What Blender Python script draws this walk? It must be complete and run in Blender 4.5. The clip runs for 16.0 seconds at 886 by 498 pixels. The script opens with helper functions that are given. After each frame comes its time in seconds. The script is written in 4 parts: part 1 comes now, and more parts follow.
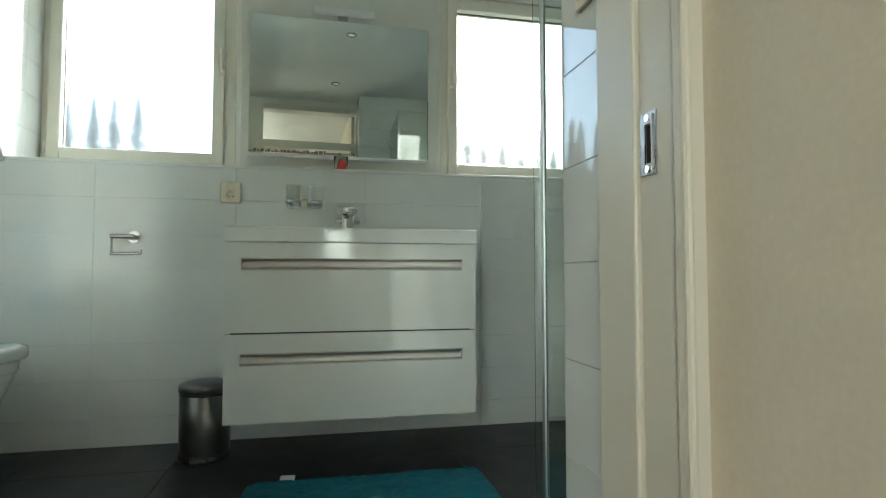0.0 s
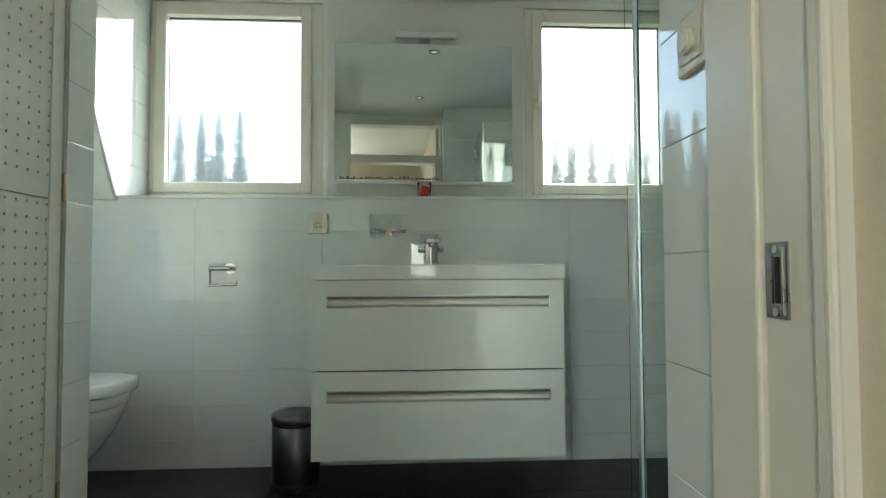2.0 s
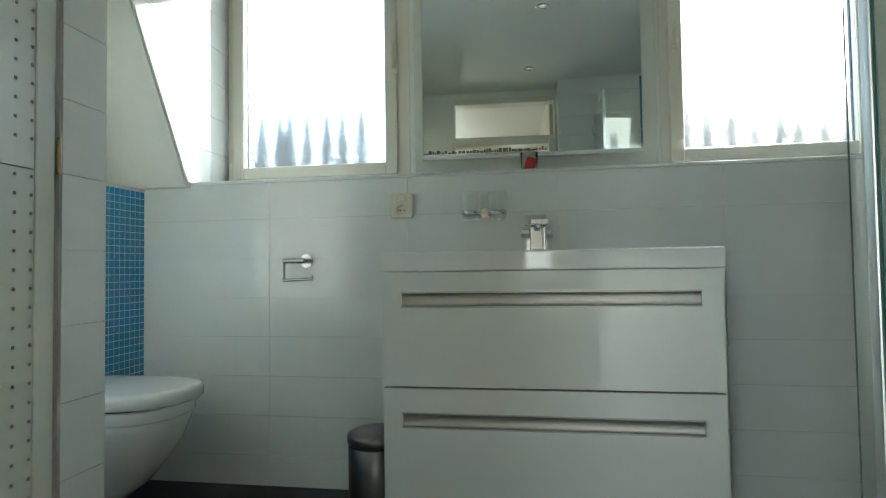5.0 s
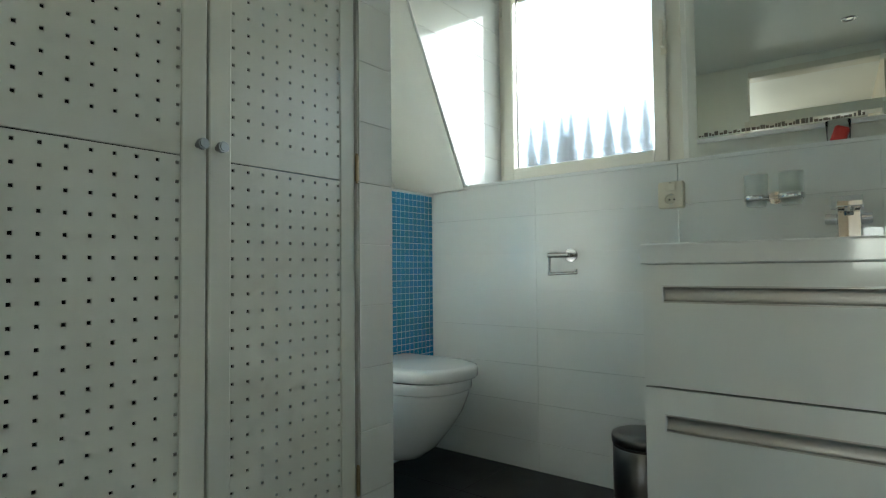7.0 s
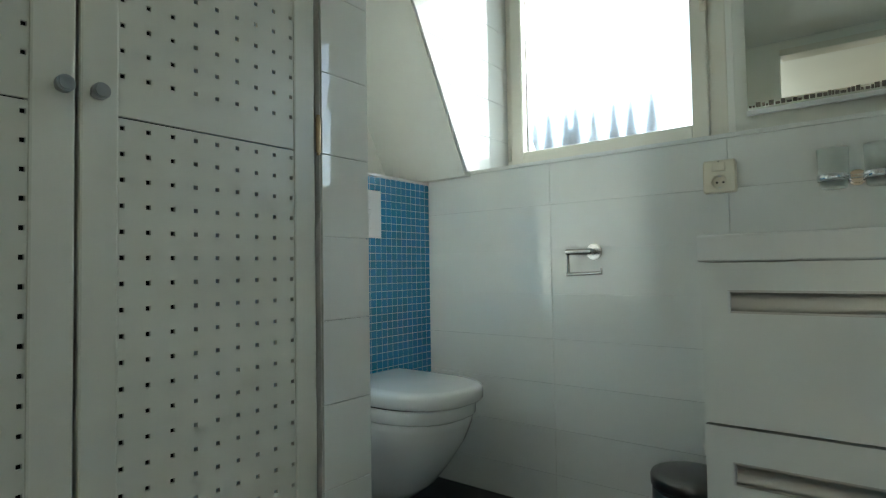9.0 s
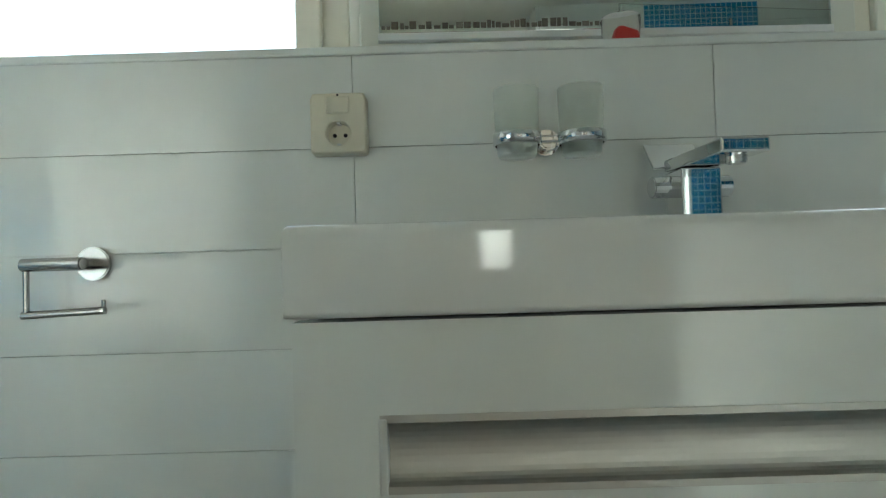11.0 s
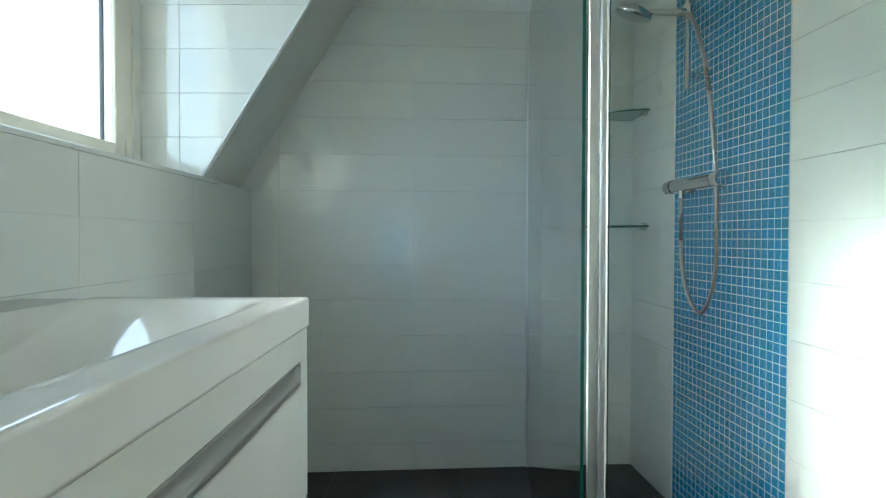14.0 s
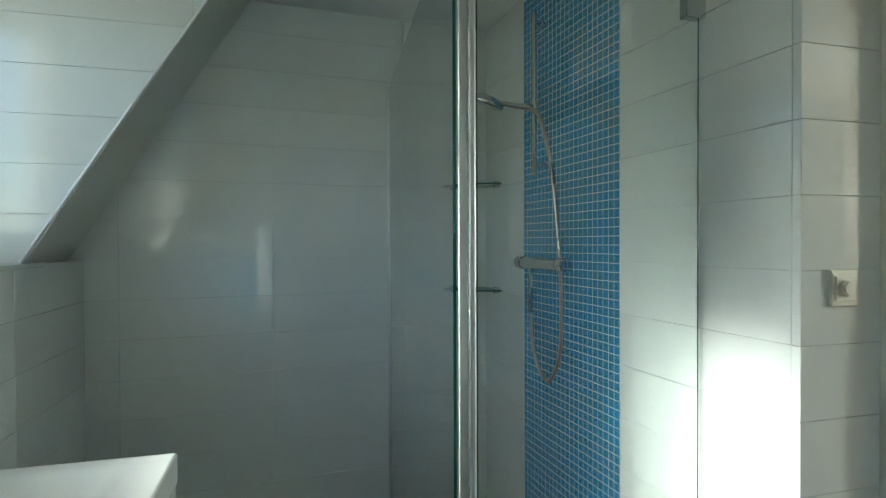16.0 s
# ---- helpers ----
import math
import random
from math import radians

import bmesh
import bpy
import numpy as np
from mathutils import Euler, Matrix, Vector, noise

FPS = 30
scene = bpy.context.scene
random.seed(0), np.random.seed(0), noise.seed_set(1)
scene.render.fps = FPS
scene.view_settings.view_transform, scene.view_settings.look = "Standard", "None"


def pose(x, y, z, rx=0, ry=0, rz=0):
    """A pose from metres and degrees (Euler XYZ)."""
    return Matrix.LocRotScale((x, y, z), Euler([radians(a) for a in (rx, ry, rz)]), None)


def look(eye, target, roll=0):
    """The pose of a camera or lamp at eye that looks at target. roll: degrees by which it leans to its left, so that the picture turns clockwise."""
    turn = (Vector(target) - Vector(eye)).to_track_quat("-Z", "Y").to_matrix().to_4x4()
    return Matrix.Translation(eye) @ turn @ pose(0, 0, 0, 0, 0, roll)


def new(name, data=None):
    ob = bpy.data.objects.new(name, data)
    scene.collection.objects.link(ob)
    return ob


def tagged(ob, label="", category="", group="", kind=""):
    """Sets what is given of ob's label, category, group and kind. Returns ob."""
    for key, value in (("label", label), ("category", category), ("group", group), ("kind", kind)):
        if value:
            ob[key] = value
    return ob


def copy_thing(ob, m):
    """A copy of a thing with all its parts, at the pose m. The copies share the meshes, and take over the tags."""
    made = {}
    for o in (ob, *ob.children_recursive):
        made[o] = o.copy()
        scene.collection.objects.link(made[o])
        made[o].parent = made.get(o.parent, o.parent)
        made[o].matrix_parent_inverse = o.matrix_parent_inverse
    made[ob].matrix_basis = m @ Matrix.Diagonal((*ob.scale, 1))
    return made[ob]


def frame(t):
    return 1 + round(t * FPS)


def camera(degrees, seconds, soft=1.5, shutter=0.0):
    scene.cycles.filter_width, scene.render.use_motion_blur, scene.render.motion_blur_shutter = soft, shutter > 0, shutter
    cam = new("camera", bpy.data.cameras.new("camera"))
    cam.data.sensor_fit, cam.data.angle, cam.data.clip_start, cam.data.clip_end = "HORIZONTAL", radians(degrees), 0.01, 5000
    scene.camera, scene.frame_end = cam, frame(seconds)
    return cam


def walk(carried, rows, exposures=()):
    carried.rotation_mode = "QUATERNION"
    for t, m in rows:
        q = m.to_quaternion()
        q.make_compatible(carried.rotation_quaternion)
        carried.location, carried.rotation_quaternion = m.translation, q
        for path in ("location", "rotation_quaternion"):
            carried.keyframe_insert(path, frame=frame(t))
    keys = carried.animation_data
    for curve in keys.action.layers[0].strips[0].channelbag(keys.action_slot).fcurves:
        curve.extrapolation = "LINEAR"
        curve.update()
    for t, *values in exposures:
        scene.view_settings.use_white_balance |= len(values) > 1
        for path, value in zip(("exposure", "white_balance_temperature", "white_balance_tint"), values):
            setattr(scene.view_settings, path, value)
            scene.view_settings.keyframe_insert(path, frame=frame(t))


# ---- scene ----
cam = camera(77.0, 16.0, soft=1.2)
PATH = [
    (0, (0.386, -3.0, 0.828), (0.809, -1.047, 0.92), 0.0),
    (0.5, (0.381, -2.955, 0.83), (0.633, -0.973, 0.919), 0.1),
    (1, (0.383, -2.944, 0.834), (0.567, -0.955, 0.921), 0.1),
    (1.5, (0.387, -2.936, 0.901), (0.533, -0.943, 0.982), -0.0),
    (2, (0.408, -2.932, 1.003), (0.523, -0.937, 1.077), -0.2),
    (2.5, (0.404, -2.935, 1.035), (0.503, -0.938, 1.104), -0.3),
    (3, (0.391, -2.926, 1.082), (0.481, -0.93, 1.149), -0.4),
    (5.5, (0.524, -2.337, 0.961), (-0.024, -0.415, 1.027), -0.9),
    (6, (0.558, -2.379, 0.97), (-0.268, -0.559, 1.044), -0.9),
    (6.5, (0.578, -2.378, 0.982), (-0.499, -0.694, 1.057), -0.8),
    (7, (0.574, -2.371, 0.951), (-0.651, -0.791, 1.026), -0.6),
    (7.5, (0.556, -2.385, 0.95), (-0.716, -0.844, 1.029), -0.8),
    (8, (0.492, -2.358, 0.952), (-0.791, -0.826, 1.028), -0.9),
    (10.5, (0.143, -1.225, 0.971), (-0.422, 0.692, 1.025), -1.3),
    (11, (0.107, -1.002, 0.998), (0.103, 0.997, 1.042), -1.7),
    (11.5, (0.102, -0.873, 1.047), (0.715, 1.03, 1.049), -1.9),
    (12, (0.119, -0.886, 1.088), (1.392, 0.656, 1.051), -1.0),
    (12.5, (0.055, -0.914, 1.108), (1.679, 0.253, 1.076), -0.7),
    (13, (-0.046, -0.928, 1.118), (1.802, -0.164, 1.084), -0.4),
    (13.5, (-0.112, -0.936, 1.123), (1.849, -0.547, 1.081), -0.0),
    (14, (-0.165, -0.92, 1.153), (1.835, -0.93, 1.115), 0.1),
    (14.5, (-0.17, -0.921, 1.155), (1.81, -1.203, 1.13), 0.1),
    (15, (-0.188, -0.915, 1.212), (1.765, -1.346, 1.184), 0.0),
    (15.5, (-0.193, -0.904, 1.309), (1.744, -1.404, 1.281), -0.1),
    (16, (-0.196, -0.855, 1.453), (1.73, -1.392, 1.432), -0.2),
]
walk(cam, [(t, look(eye, target, roll)) for t, eye, target, roll in PATH], exposures=[
    (0.0, 2.35, 6350, -2), (0.6, 2.65, 6300, -2), (1.5, 2.5, 6300, -2), (3.0, 2.15, 6300, -1), (5.5, 2.25, 6050, 0), (6.5, 2.25, 6100, 0), (8.0, 2.1, 6150, 0), (10.5, 2.3, 6100, 0),
    (11.5, 2.5, 6300, 1), (13.0, 2.72, 6350, 0), (14.2, 3.12, 5950, -1), (15.0, 2.95, 6000, -1), (16.0, 2.45, 6100, -1),
])

# ---- world, sun, daylight ----
SUN_WAY = Vector((-0.35, -1.0, -0.575)).normalized()
world = bpy.data.worlds.new("sky")
scene.world = world
world.use_nodes = True
wn = world.node_tree.nodes
sky = wn.new("ShaderNodeTexSky")
sky.sky_type = "NISHITA"
sky.sun_disc = False
sky.sun_elevation = math.asin(-SUN_WAY.z)
sky.sun_rotation = math.atan2(-SUN_WAY.x, -SUN_WAY.y)
wn["Background"].inputs["Strength"].default_value = 0.15
world.node_tree.links.new(sky.outputs[0], wn["Background"].inputs["Color"])

sun_data = bpy.data.lights.new("sun", "SUN")
sun_data.energy = 1.7
sun_data.angle = radians(6.5)
sun_data.color = (1.0, 0.96, 0.9)
sun = new("sun", sun_data)
sun.matrix_world = look((0, 0, 0), SUN_WAY)


def daylight(name, place, target, width, height, watts, color):
    data = bpy.data.lights.new(name, "AREA")
    data.shape, data.size, data.size_y = "RECTANGLE", width, height
    data.energy, data.color = watts, color
    ob = new(name, data)
    ob.matrix_world = look(place, target)
    return ob


daylight("hall_daylight", (0.56, -5.22, 1.15), (0.56, -1.0, 1.15), 0.30, 0.46, 0.6, (1.0, 0.96, 0.95))
# Unseen fill lamp, added to brighten the hall.
daylight("added_hall_fill", (-0.71, -5.20, 1.75), (-0.71, -2.0, 1.75), 0.54, 0.94, 7.0, (1.0, 0.95, 0.88))


# ---- materials ----
def mat(name, color=(0.8, 0.8, 0.8), rough=0.5, metal=0.0, grain=0.0, grain_scale=40.0, bump=0.0, bump_scale=60.0,
        stain=0.0, stain_scale=1.5, rough_var=0.0, coat=0.0, random_value=0.0, random_hue=0.0, ior=1.5):
    m = bpy.data.materials.new(name)
    m.use_nodes = True
    n, l = m.node_tree.nodes, m.node_tree.links
    b = n["Principled BSDF"]
    b.inputs["Roughness"].default_value = rough
    b.inputs["Metallic"].default_value = metal
    b.inputs["Coat Weight"].default_value = coat
    b.inputs["IOR"].default_value = ior
    b.inputs["Base Color"].default_value = (*color, 1)
    geo = n.new("ShaderNodeNewGeometry")
    src = None
    if grain or stain or random_value or random_hue:
        hsv = n.new("ShaderNodeHueSaturation")
        hsv.inputs["Color"].default_value = (*color, 1)
        total = None

        def add(value, amount, total):
            k = n.new("ShaderNodeMath")
            k.operation = "MULTIPLY_ADD"
            l.new(value, k.inputs[0])
            k.inputs[1].default_value = 2 * amount
            k.inputs[2].default_value = -amount
            if total is None:
                return k.outputs[0]
            s = n.new("ShaderNodeMath")
            l.new(total, s.inputs[0])
            l.new(k.outputs[0], s.inputs[1])
            return s.outputs[0]

        for amount, scale in ((grain, grain_scale), (stain, stain_scale)):
            if amount:
                t = n.new("ShaderNodeTexNoise")
                t.inputs["Scale"].default_value = scale
                t.inputs["Detail"].default_value = 5
                l.new(geo.outputs["Position"], t.inputs["Vector"])
                total = add(t.outputs["Fac"], amount * 1.6, total)
        if random_value or random_hue:
            info = n.new("ShaderNodeObjectInfo")
            both = n.new("ShaderNodeMath")
            both.operation = "ADD"
            l.new(info.outputs["Random"], both.inputs[0])
            l.new(geo.outputs["Random Per Island"], both.inputs[1])
            fr = n.new("ShaderNodeMath")
            fr.operation = "FRACT"
            l.new(both.outputs[0], fr.inputs[0])
            if random_value:
                total = add(fr.outputs[0], random_value, total)
            if random_hue:
                h = n.new("ShaderNodeMath")
                h.operation = "MULTIPLY_ADD"
                l.new(fr.outputs[0], h.inputs[0])
                h.inputs[1].default_value = random_hue
                h.inputs[2].default_value = 0.5 - random_hue / 2
                l.new(h.outputs[0], hsv.inputs["Hue"])
        if total is not None:
            one = n.new("ShaderNodeMath")
            one.inputs[1].default_value = 1.0
            l.new(total, one.inputs[0])
            l.new(one.outputs[0], hsv.inputs["Value"])
        l.new(hsv.outputs[0], b.inputs["Base Color"])
    if rough_var:
        t = n.new("ShaderNodeTexNoise")
        t.inputs["Scale"].default_value = 6
        t.inputs["Detail"].default_value = 6
        l.new(geo.outputs["Position"], t.inputs["Vector"])
        k = n.new("ShaderNodeMath")
        k.operation = "MULTIPLY_ADD"
        l.new(t.outputs["Fac"], k.inputs[0])
        k.inputs[1].default_value = rough_var
        k.inputs[2].default_value = rough - rough_var / 2
        l.new(k.outputs[0], b.inputs["Roughness"])
    if bump:
        t = n.new("ShaderNodeTexNoise")
        t.inputs["Scale"].default_value = bump_scale
        t.inputs["Detail"].default_value = 4
        l.new(geo.outputs["Position"], t.inputs["Vector"])
        k = n.new("ShaderNodeBump")
        k.inputs["Strength"].default_value = bump
        k.inputs["Distance"].default_value = 0.002
        l.new(t.outputs["Fac"], k.inputs["Height"])
        l.new(k.outputs[0], b.inputs["Normal"])
    return m


def glass(name, color, rough, ior, bump=0.0, bump_scale=90.0, haze=0.0):
    m = mat(name, color, rough, ior=ior, bump=bump, bump_scale=bump_scale)
    n, l = m.node_tree.nodes, m.node_tree.links
    n["Principled BSDF"].inputs["Transmission Weight"].default_value = 1.0
    if haze:
        veil, mix = n.new("ShaderNodeBsdfTranslucent"), n.new("ShaderNodeMixShader")
        veil.inputs["Color"].default_value = (*color, 1)
        mix.inputs[0].default_value = haze
        l.new(n["Principled BSDF"].outputs[0], mix.inputs[1])
        l.new(veil.outputs[0], mix.inputs[2])
        l.new(mix.outputs[0], n["Material Output"].inputs["Surface"])
    return m


def glow(name, color, strength):
    m = mat(name, color, 0.4)
    b = m.node_tree.nodes["Principled BSDF"]
    b.inputs["Emission Color"].default_value = (*color, 1)
    b.inputs["Emission Strength"].default_value = strength
    return m


TILE = mat("white_glazed_tile", (0.74, 0.76, 0.73), 0.022, grain=0.006, stain=0.02, bump=0.02, bump_scale=3.5, rough_var=0.02, random_value=0.018, ior=1.62)
GROUT = mat("grey_grout", (0.72, 0.73, 0.71), 0.9, grain=0.08, grain_scale=150, stain=0.12, stain_scale=3)
WHITE_GROUT = mat("pale_grout", (0.62, 0.72, 0.76), 0.85, grain=0.05, grain_scale=150, stain=0.06, stain_scale=3)
MOSAIC = mat("blue_glass_mosaic", (0.016, 0.225, 0.43), 0.12, grain=0.05, grain_scale=160, random_value=0.16, random_hue=0.022, bump=0.1, bump_scale=120, coat=0.3)
PLASTER = mat("white_plaster", (0.76, 0.76, 0.70), 0.75, grain=0.012, stain=0.035, bump=0.12, bump_scale=90)
CEILING = mat("ceiling_paint", (0.78, 0.79, 0.76), 0.6, grain=0.01, stain=0.03, bump=0.06, bump_scale=60)
BEIGE = mat("beige_textured_wallpaper", (0.64, 0.585, 0.48), 0.7, grain=0.05, grain_scale=120, stain=0.05, bump=0.35, bump_scale=55)
FRAME = mat("cream_lacquered_wood", (0.74, 0.72, 0.62), 0.3, grain=0.01, stain=0.03, bump=0.06, bump_scale=25, rough_var=0.1)
JAMB = mat("cream_painted_jamb", (0.70, 0.67, 0.58), 0.35, grain=0.012, stain=0.03, bump=0.08, bump_scale=18, rough_var=0.1)
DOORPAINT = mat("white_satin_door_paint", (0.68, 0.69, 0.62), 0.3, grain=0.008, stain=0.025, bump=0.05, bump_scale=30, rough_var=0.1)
# Near-black that paints in the shade of gaps, holes and recesses.
RECESS_SHADE = mat("recess_shade_black", (0.012, 0.012, 0.012), 0.9)
LACQUER = mat("white_gloss_lacquer", (0.72, 0.74, 0.71), 0.13, stain=0.012, bump=0.03, bump_scale=4, rough_var=0.05, coat=0.4)
CERAMIC = mat("white_ceramic", (0.76, 0.77, 0.75), 0.06, stain=0.012, bump=0.02, bump_scale=6)
CHROME = mat("polished_chrome", (0.70, 0.71, 0.72), 0.02, 1.0, rough_var=0.02)
STEEL = mat("brushed_steel", (0.36, 0.35, 0.34), 0.28, 1.0, grain=0.06, grain_scale=200, rough_var=0.1)
CHANNEL = mat("dull_grip_aluminium", (0.50, 0.49, 0.46), 0.46, 1.0, grain=0.02, grain_scale=200, rough_var=0.06)
ALU = mat("satin_aluminium", (0.66, 0.68, 0.68), 0.42, 1.0, grain=0.02, grain_scale=200, rough_var=0.08)
SATIN = mat("satin_steel", (0.42, 0.42, 0.41), 0.22, 1.0, grain=0.04, grain_scale=220, rough_var=0.1)
BINSTEEL = mat("dark_brushed_bin_steel", (0.20, 0.195, 0.19), 0.30, 1.0, grain=0.03, grain_scale=260)
BRASS = mat("tarnished_brass", (0.42, 0.33, 0.20), 0.4, 1.0, grain=0.1, grain_scale=150)
FLOORTILE = mat("anthracite_floor_tile", (0.020, 0.020, 0.022), 0.45, grain=0.15, grain_scale=60, stain=0.2, stain_scale=4, bump=0.2, bump_scale=70, random_value=0.08, rough_var=0.2)
FLOORGROUT = mat("dark_floor_grout", (0.11, 0.11, 0.105), 0.95, grain=0.2, grain_scale=120)
LAMINATE = mat("hall_laminate", (0.16, 0.10, 0.06), 0.45, grain=0.15, grain_scale=30, stain=0.1)
TEAL = mat("teal_cotton_pile", (0.004, 0.12, 0.17), 0.95, grain=0.25, grain_scale=220, stain=0.1, stain_scale=8, bump=0.9, bump_scale=260)
CREAM = mat("cream_plastic", (0.72, 0.68, 0.55), 0.35, grain=0.01, stain=0.02)
WHITEPLASTIC = mat("white_plastic", (0.75, 0.76, 0.75), 0.3, stain=0.02)
BLACK = mat("black_plastic", (0.015, 0.015, 0.015), 0.4, grain=0.1)
GREYKNOB = mat("grey_metal_knob", (0.40, 0.42, 0.43), 0.3, 0.9, grain=0.05)
RED = mat("red_label", (0.6, 0.03, 0.02), 0.4, grain=0.05)
LABEL = mat("white_fabric_label", (0.8, 0.8, 0.78), 0.8, grain=0.03)
GLASS = glass("clear_shower_glass", (0.94, 0.985, 0.97), 0.0, 1.45)
GLASSEDGE = mat("green_glass_edge", (0.01, 0.10, 0.08), 0.1, coat=0.5)
FROSTED = glass("structured_window_glass", (0.97, 0.99, 1.0), 0.11, 1.12, bump=0.014, bump_scale=320, haze=0.028)
SHELFGLASS = glass("pale_green_shelf_glass", (0.80, 0.93, 0.88), 0.05, 1.45, haze=0.30)
CUPGLASS = glass("frosted_tumbler_glass", (0.95, 0.98, 0.96), 0.36, 1.03, haze=0.03)
CLEARCUP = glass("clear_plastic_beaker", (0.97, 0.97, 0.97), 0.02, 1.12)
MIRROR = mat("silvered_mirror", (0.86, 0.92, 0.89), 0.005, 1.0)
MIRRORWEAR = mat("spotted_mirror_edge", (0.18, 0.17, 0.14), 0.5, 0.6, grain=0.3, grain_scale=120)
BARK = mat("conifer_bark", (0.10, 0.07, 0.05), 0.9, grain=0.2)
NEEDLES = mat("conifer_needles", (0.06, 0.075, 0.07), 0.8, random_value=0.3, grain=0.2, grain_scale=3)
GRASS = mat("far_ground", (0.07, 0.09, 0.05), 0.95, grain=0.2, grain_scale=0.3)
DARKWOOD = mat("dark_stained_wood", (0.035, 0.025, 0.02), 0.4, grain=0.15, grain_scale=30)
LAMPOFF = glow("downlight_bulb", (1.0, 0.93, 0.8), 0.12)


# ---- mesh helpers ----
def link(name, bm, material, parent=None, label="", smooth=False):
    me = bpy.data.meshes.new(name)
    bmesh.ops.recalc_face_normals(bm, faces=bm.faces[:])
    bm.to_mesh(me)
    bm.free()
    if smooth:
        for p in me.polygons:
            p.use_smooth = True
    mats = material if isinstance(material, (list, tuple)) else [material]
    for k in mats:
        me.materials.append(k)
    ob = new(name, me)
    if parent:
        ob.parent = parent
    if label:
        ob["label"] = label
    return ob


def part(name, bm, material, parent, label="", smooth=False):
    return link(name, bm, material, parent, label, smooth)


def thing(name, label, category, group="", kind="", at=(0, 0, 0), rz=0.0):
    ob = new(name)
    ob.empty_display_size = 0.05
    ob.matrix_world = pose(*at, 0, 0, rz)
    return tagged(ob, label, category, group, kind)


def box(x0, x1, y0, y1, z0, z1, bevel=0.0, seg=2):
    bm = bmesh.new()
    bmesh.ops.create_cube(bm, size=1)
    for v in bm.verts:
        v.co = Vector(((x0 + x1) / 2 + v.co.x * (x1 - x0), (y0 + y1) / 2 + v.co.y * (y1 - y0), (z0 + z1) / 2 + v.co.z * (z1 - z0)))
    if bevel:
        bmesh.ops.bevel(bm, geom=bm.edges[:], offset=bevel, segments=seg, profile=0.5, affect="EDGES")
    return bm


def merge(*bms):
    out = bms[0]
    for b in bms[1:]:
        me = bpy.data.meshes.new("tmp")
        b.to_mesh(me)
        b.free()
        out.from_mesh(me)
        bpy.data.meshes.remove(me)
    return out


def cyl(a, b, r, r2=None, seg=20, bevel=0.0):
    a, b = Vector(a), Vector(b)
    bm = bmesh.new()
    bmesh.ops.create_cone(bm, cap_ends=True, segments=seg, radius1=r, radius2=r if r2 is None else r2, depth=(b - a).length)
    if bevel:
        rims = [e for e in bm.edges if abs(e.verts[0].co.z - e.verts[1].co.z) < 1e-6]
        bmesh.ops.bevel(bm, geom=rims, offset=bevel, segments=2, affect="EDGES")
    m = Matrix.Translation((a + b) / 2) @ (b - a).to_track_quat("Z", "Y").to_matrix().to_4x4()
    bmesh.ops.transform(bm, matrix=m, verts=bm.verts[:])
    return bm


def lathe(profile, seg=28, center=(0, 0, 0)):
    """A turned body; profile rows are radius and height."""
    bm = bmesh.new()
    rings = []
    for r, z in profile:
        if r < 1e-6:
            rings.append([bm.verts.new((center[0], center[1], center[2] + z))])
        else:
            rings.append([bm.verts.new((center[0] + r * math.cos(2 * math.pi * i / seg), center[1] + r * math.sin(2 * math.pi * i / seg), center[2] + z)) for i in range(seg)])
    for a, b in zip(rings, rings[1:]):
        for i in range(seg):
            j = (i + 1) % seg
            if len(a) == 1 and len(b) == 1:
                continue
            if len(a) == 1:
                bm.faces.new((a[0], b[j], b[i]))
            elif len(b) == 1:
                bm.faces.new((a[i], a[j], b[0]))
            else:
                bm.faces.new((a[i], a[j], b[j], b[i]))
    return bm


def tube(points, r, seg=10):
    """A bent round bar along points."""
    bm = bmesh.new()
    pts = [Vector(p) for p in points]
    rings, up = [], Vector((0.31, 0.2, 0.93)).normalized()
    for i, p in enumerate(pts):
        d = (pts[min(i + 1, len(pts) - 1)] - pts[max(i - 1, 0)]).normalized()
        s = d.cross(up).normalized()
        u = s.cross(d).normalized()
        up = u
        rings.append([bm.verts.new(p + r * (math.cos(2 * math.pi * k / seg) * s + math.sin(2 * math.pi * k / seg) * u)) for k in range(seg)])
    for a, b in zip(rings, rings[1:]):
        for k in range(seg):
            bm.faces.new((a[k], a[(k + 1) % seg], b[(k + 1) % seg], b[k]))
    bm.faces.new(rings[0])
    bm.faces.new(rings[-1][::-1])
    return bm


def loft(sections, close=True):
    bm = bmesh.new()
    rings = [[bm.verts.new(p) for p in s] for s in sections]
    for a, b in zip(rings, rings[1:]):
        for i in range(len(a)):
            j = (i + 1) % len(a)
            bm.faces.new((a[i], a[j], b[j], b[i]))
    if close:
        bm.faces.new(rings[0][::-1])
        bm.faces.new(rings[-1])
    return bm


def arc(points, n=8):
    """Rounds a polyline by Catmull-Rom."""
    p = [Vector(q) for q in points]
    p = [2 * p[0] - p[1]] + p + [2 * p[-1] - p[-2]]
    out = []
    for i in range(1, len(p) - 2):
        for k in range(n):
            t = k / n
            out.append(0.5 * ((2 * p[i]) + (p[i + 1] - p[i - 1]) * t + (2 * p[i - 1] - 5 * p[i] + 4 * p[i + 1] - p[i + 2]) * t * t
                              + (3 * p[i] - p[i - 1] - 3 * p[i + 1] + p[i + 2]) * t ** 3))
    return out + [p[-2]]


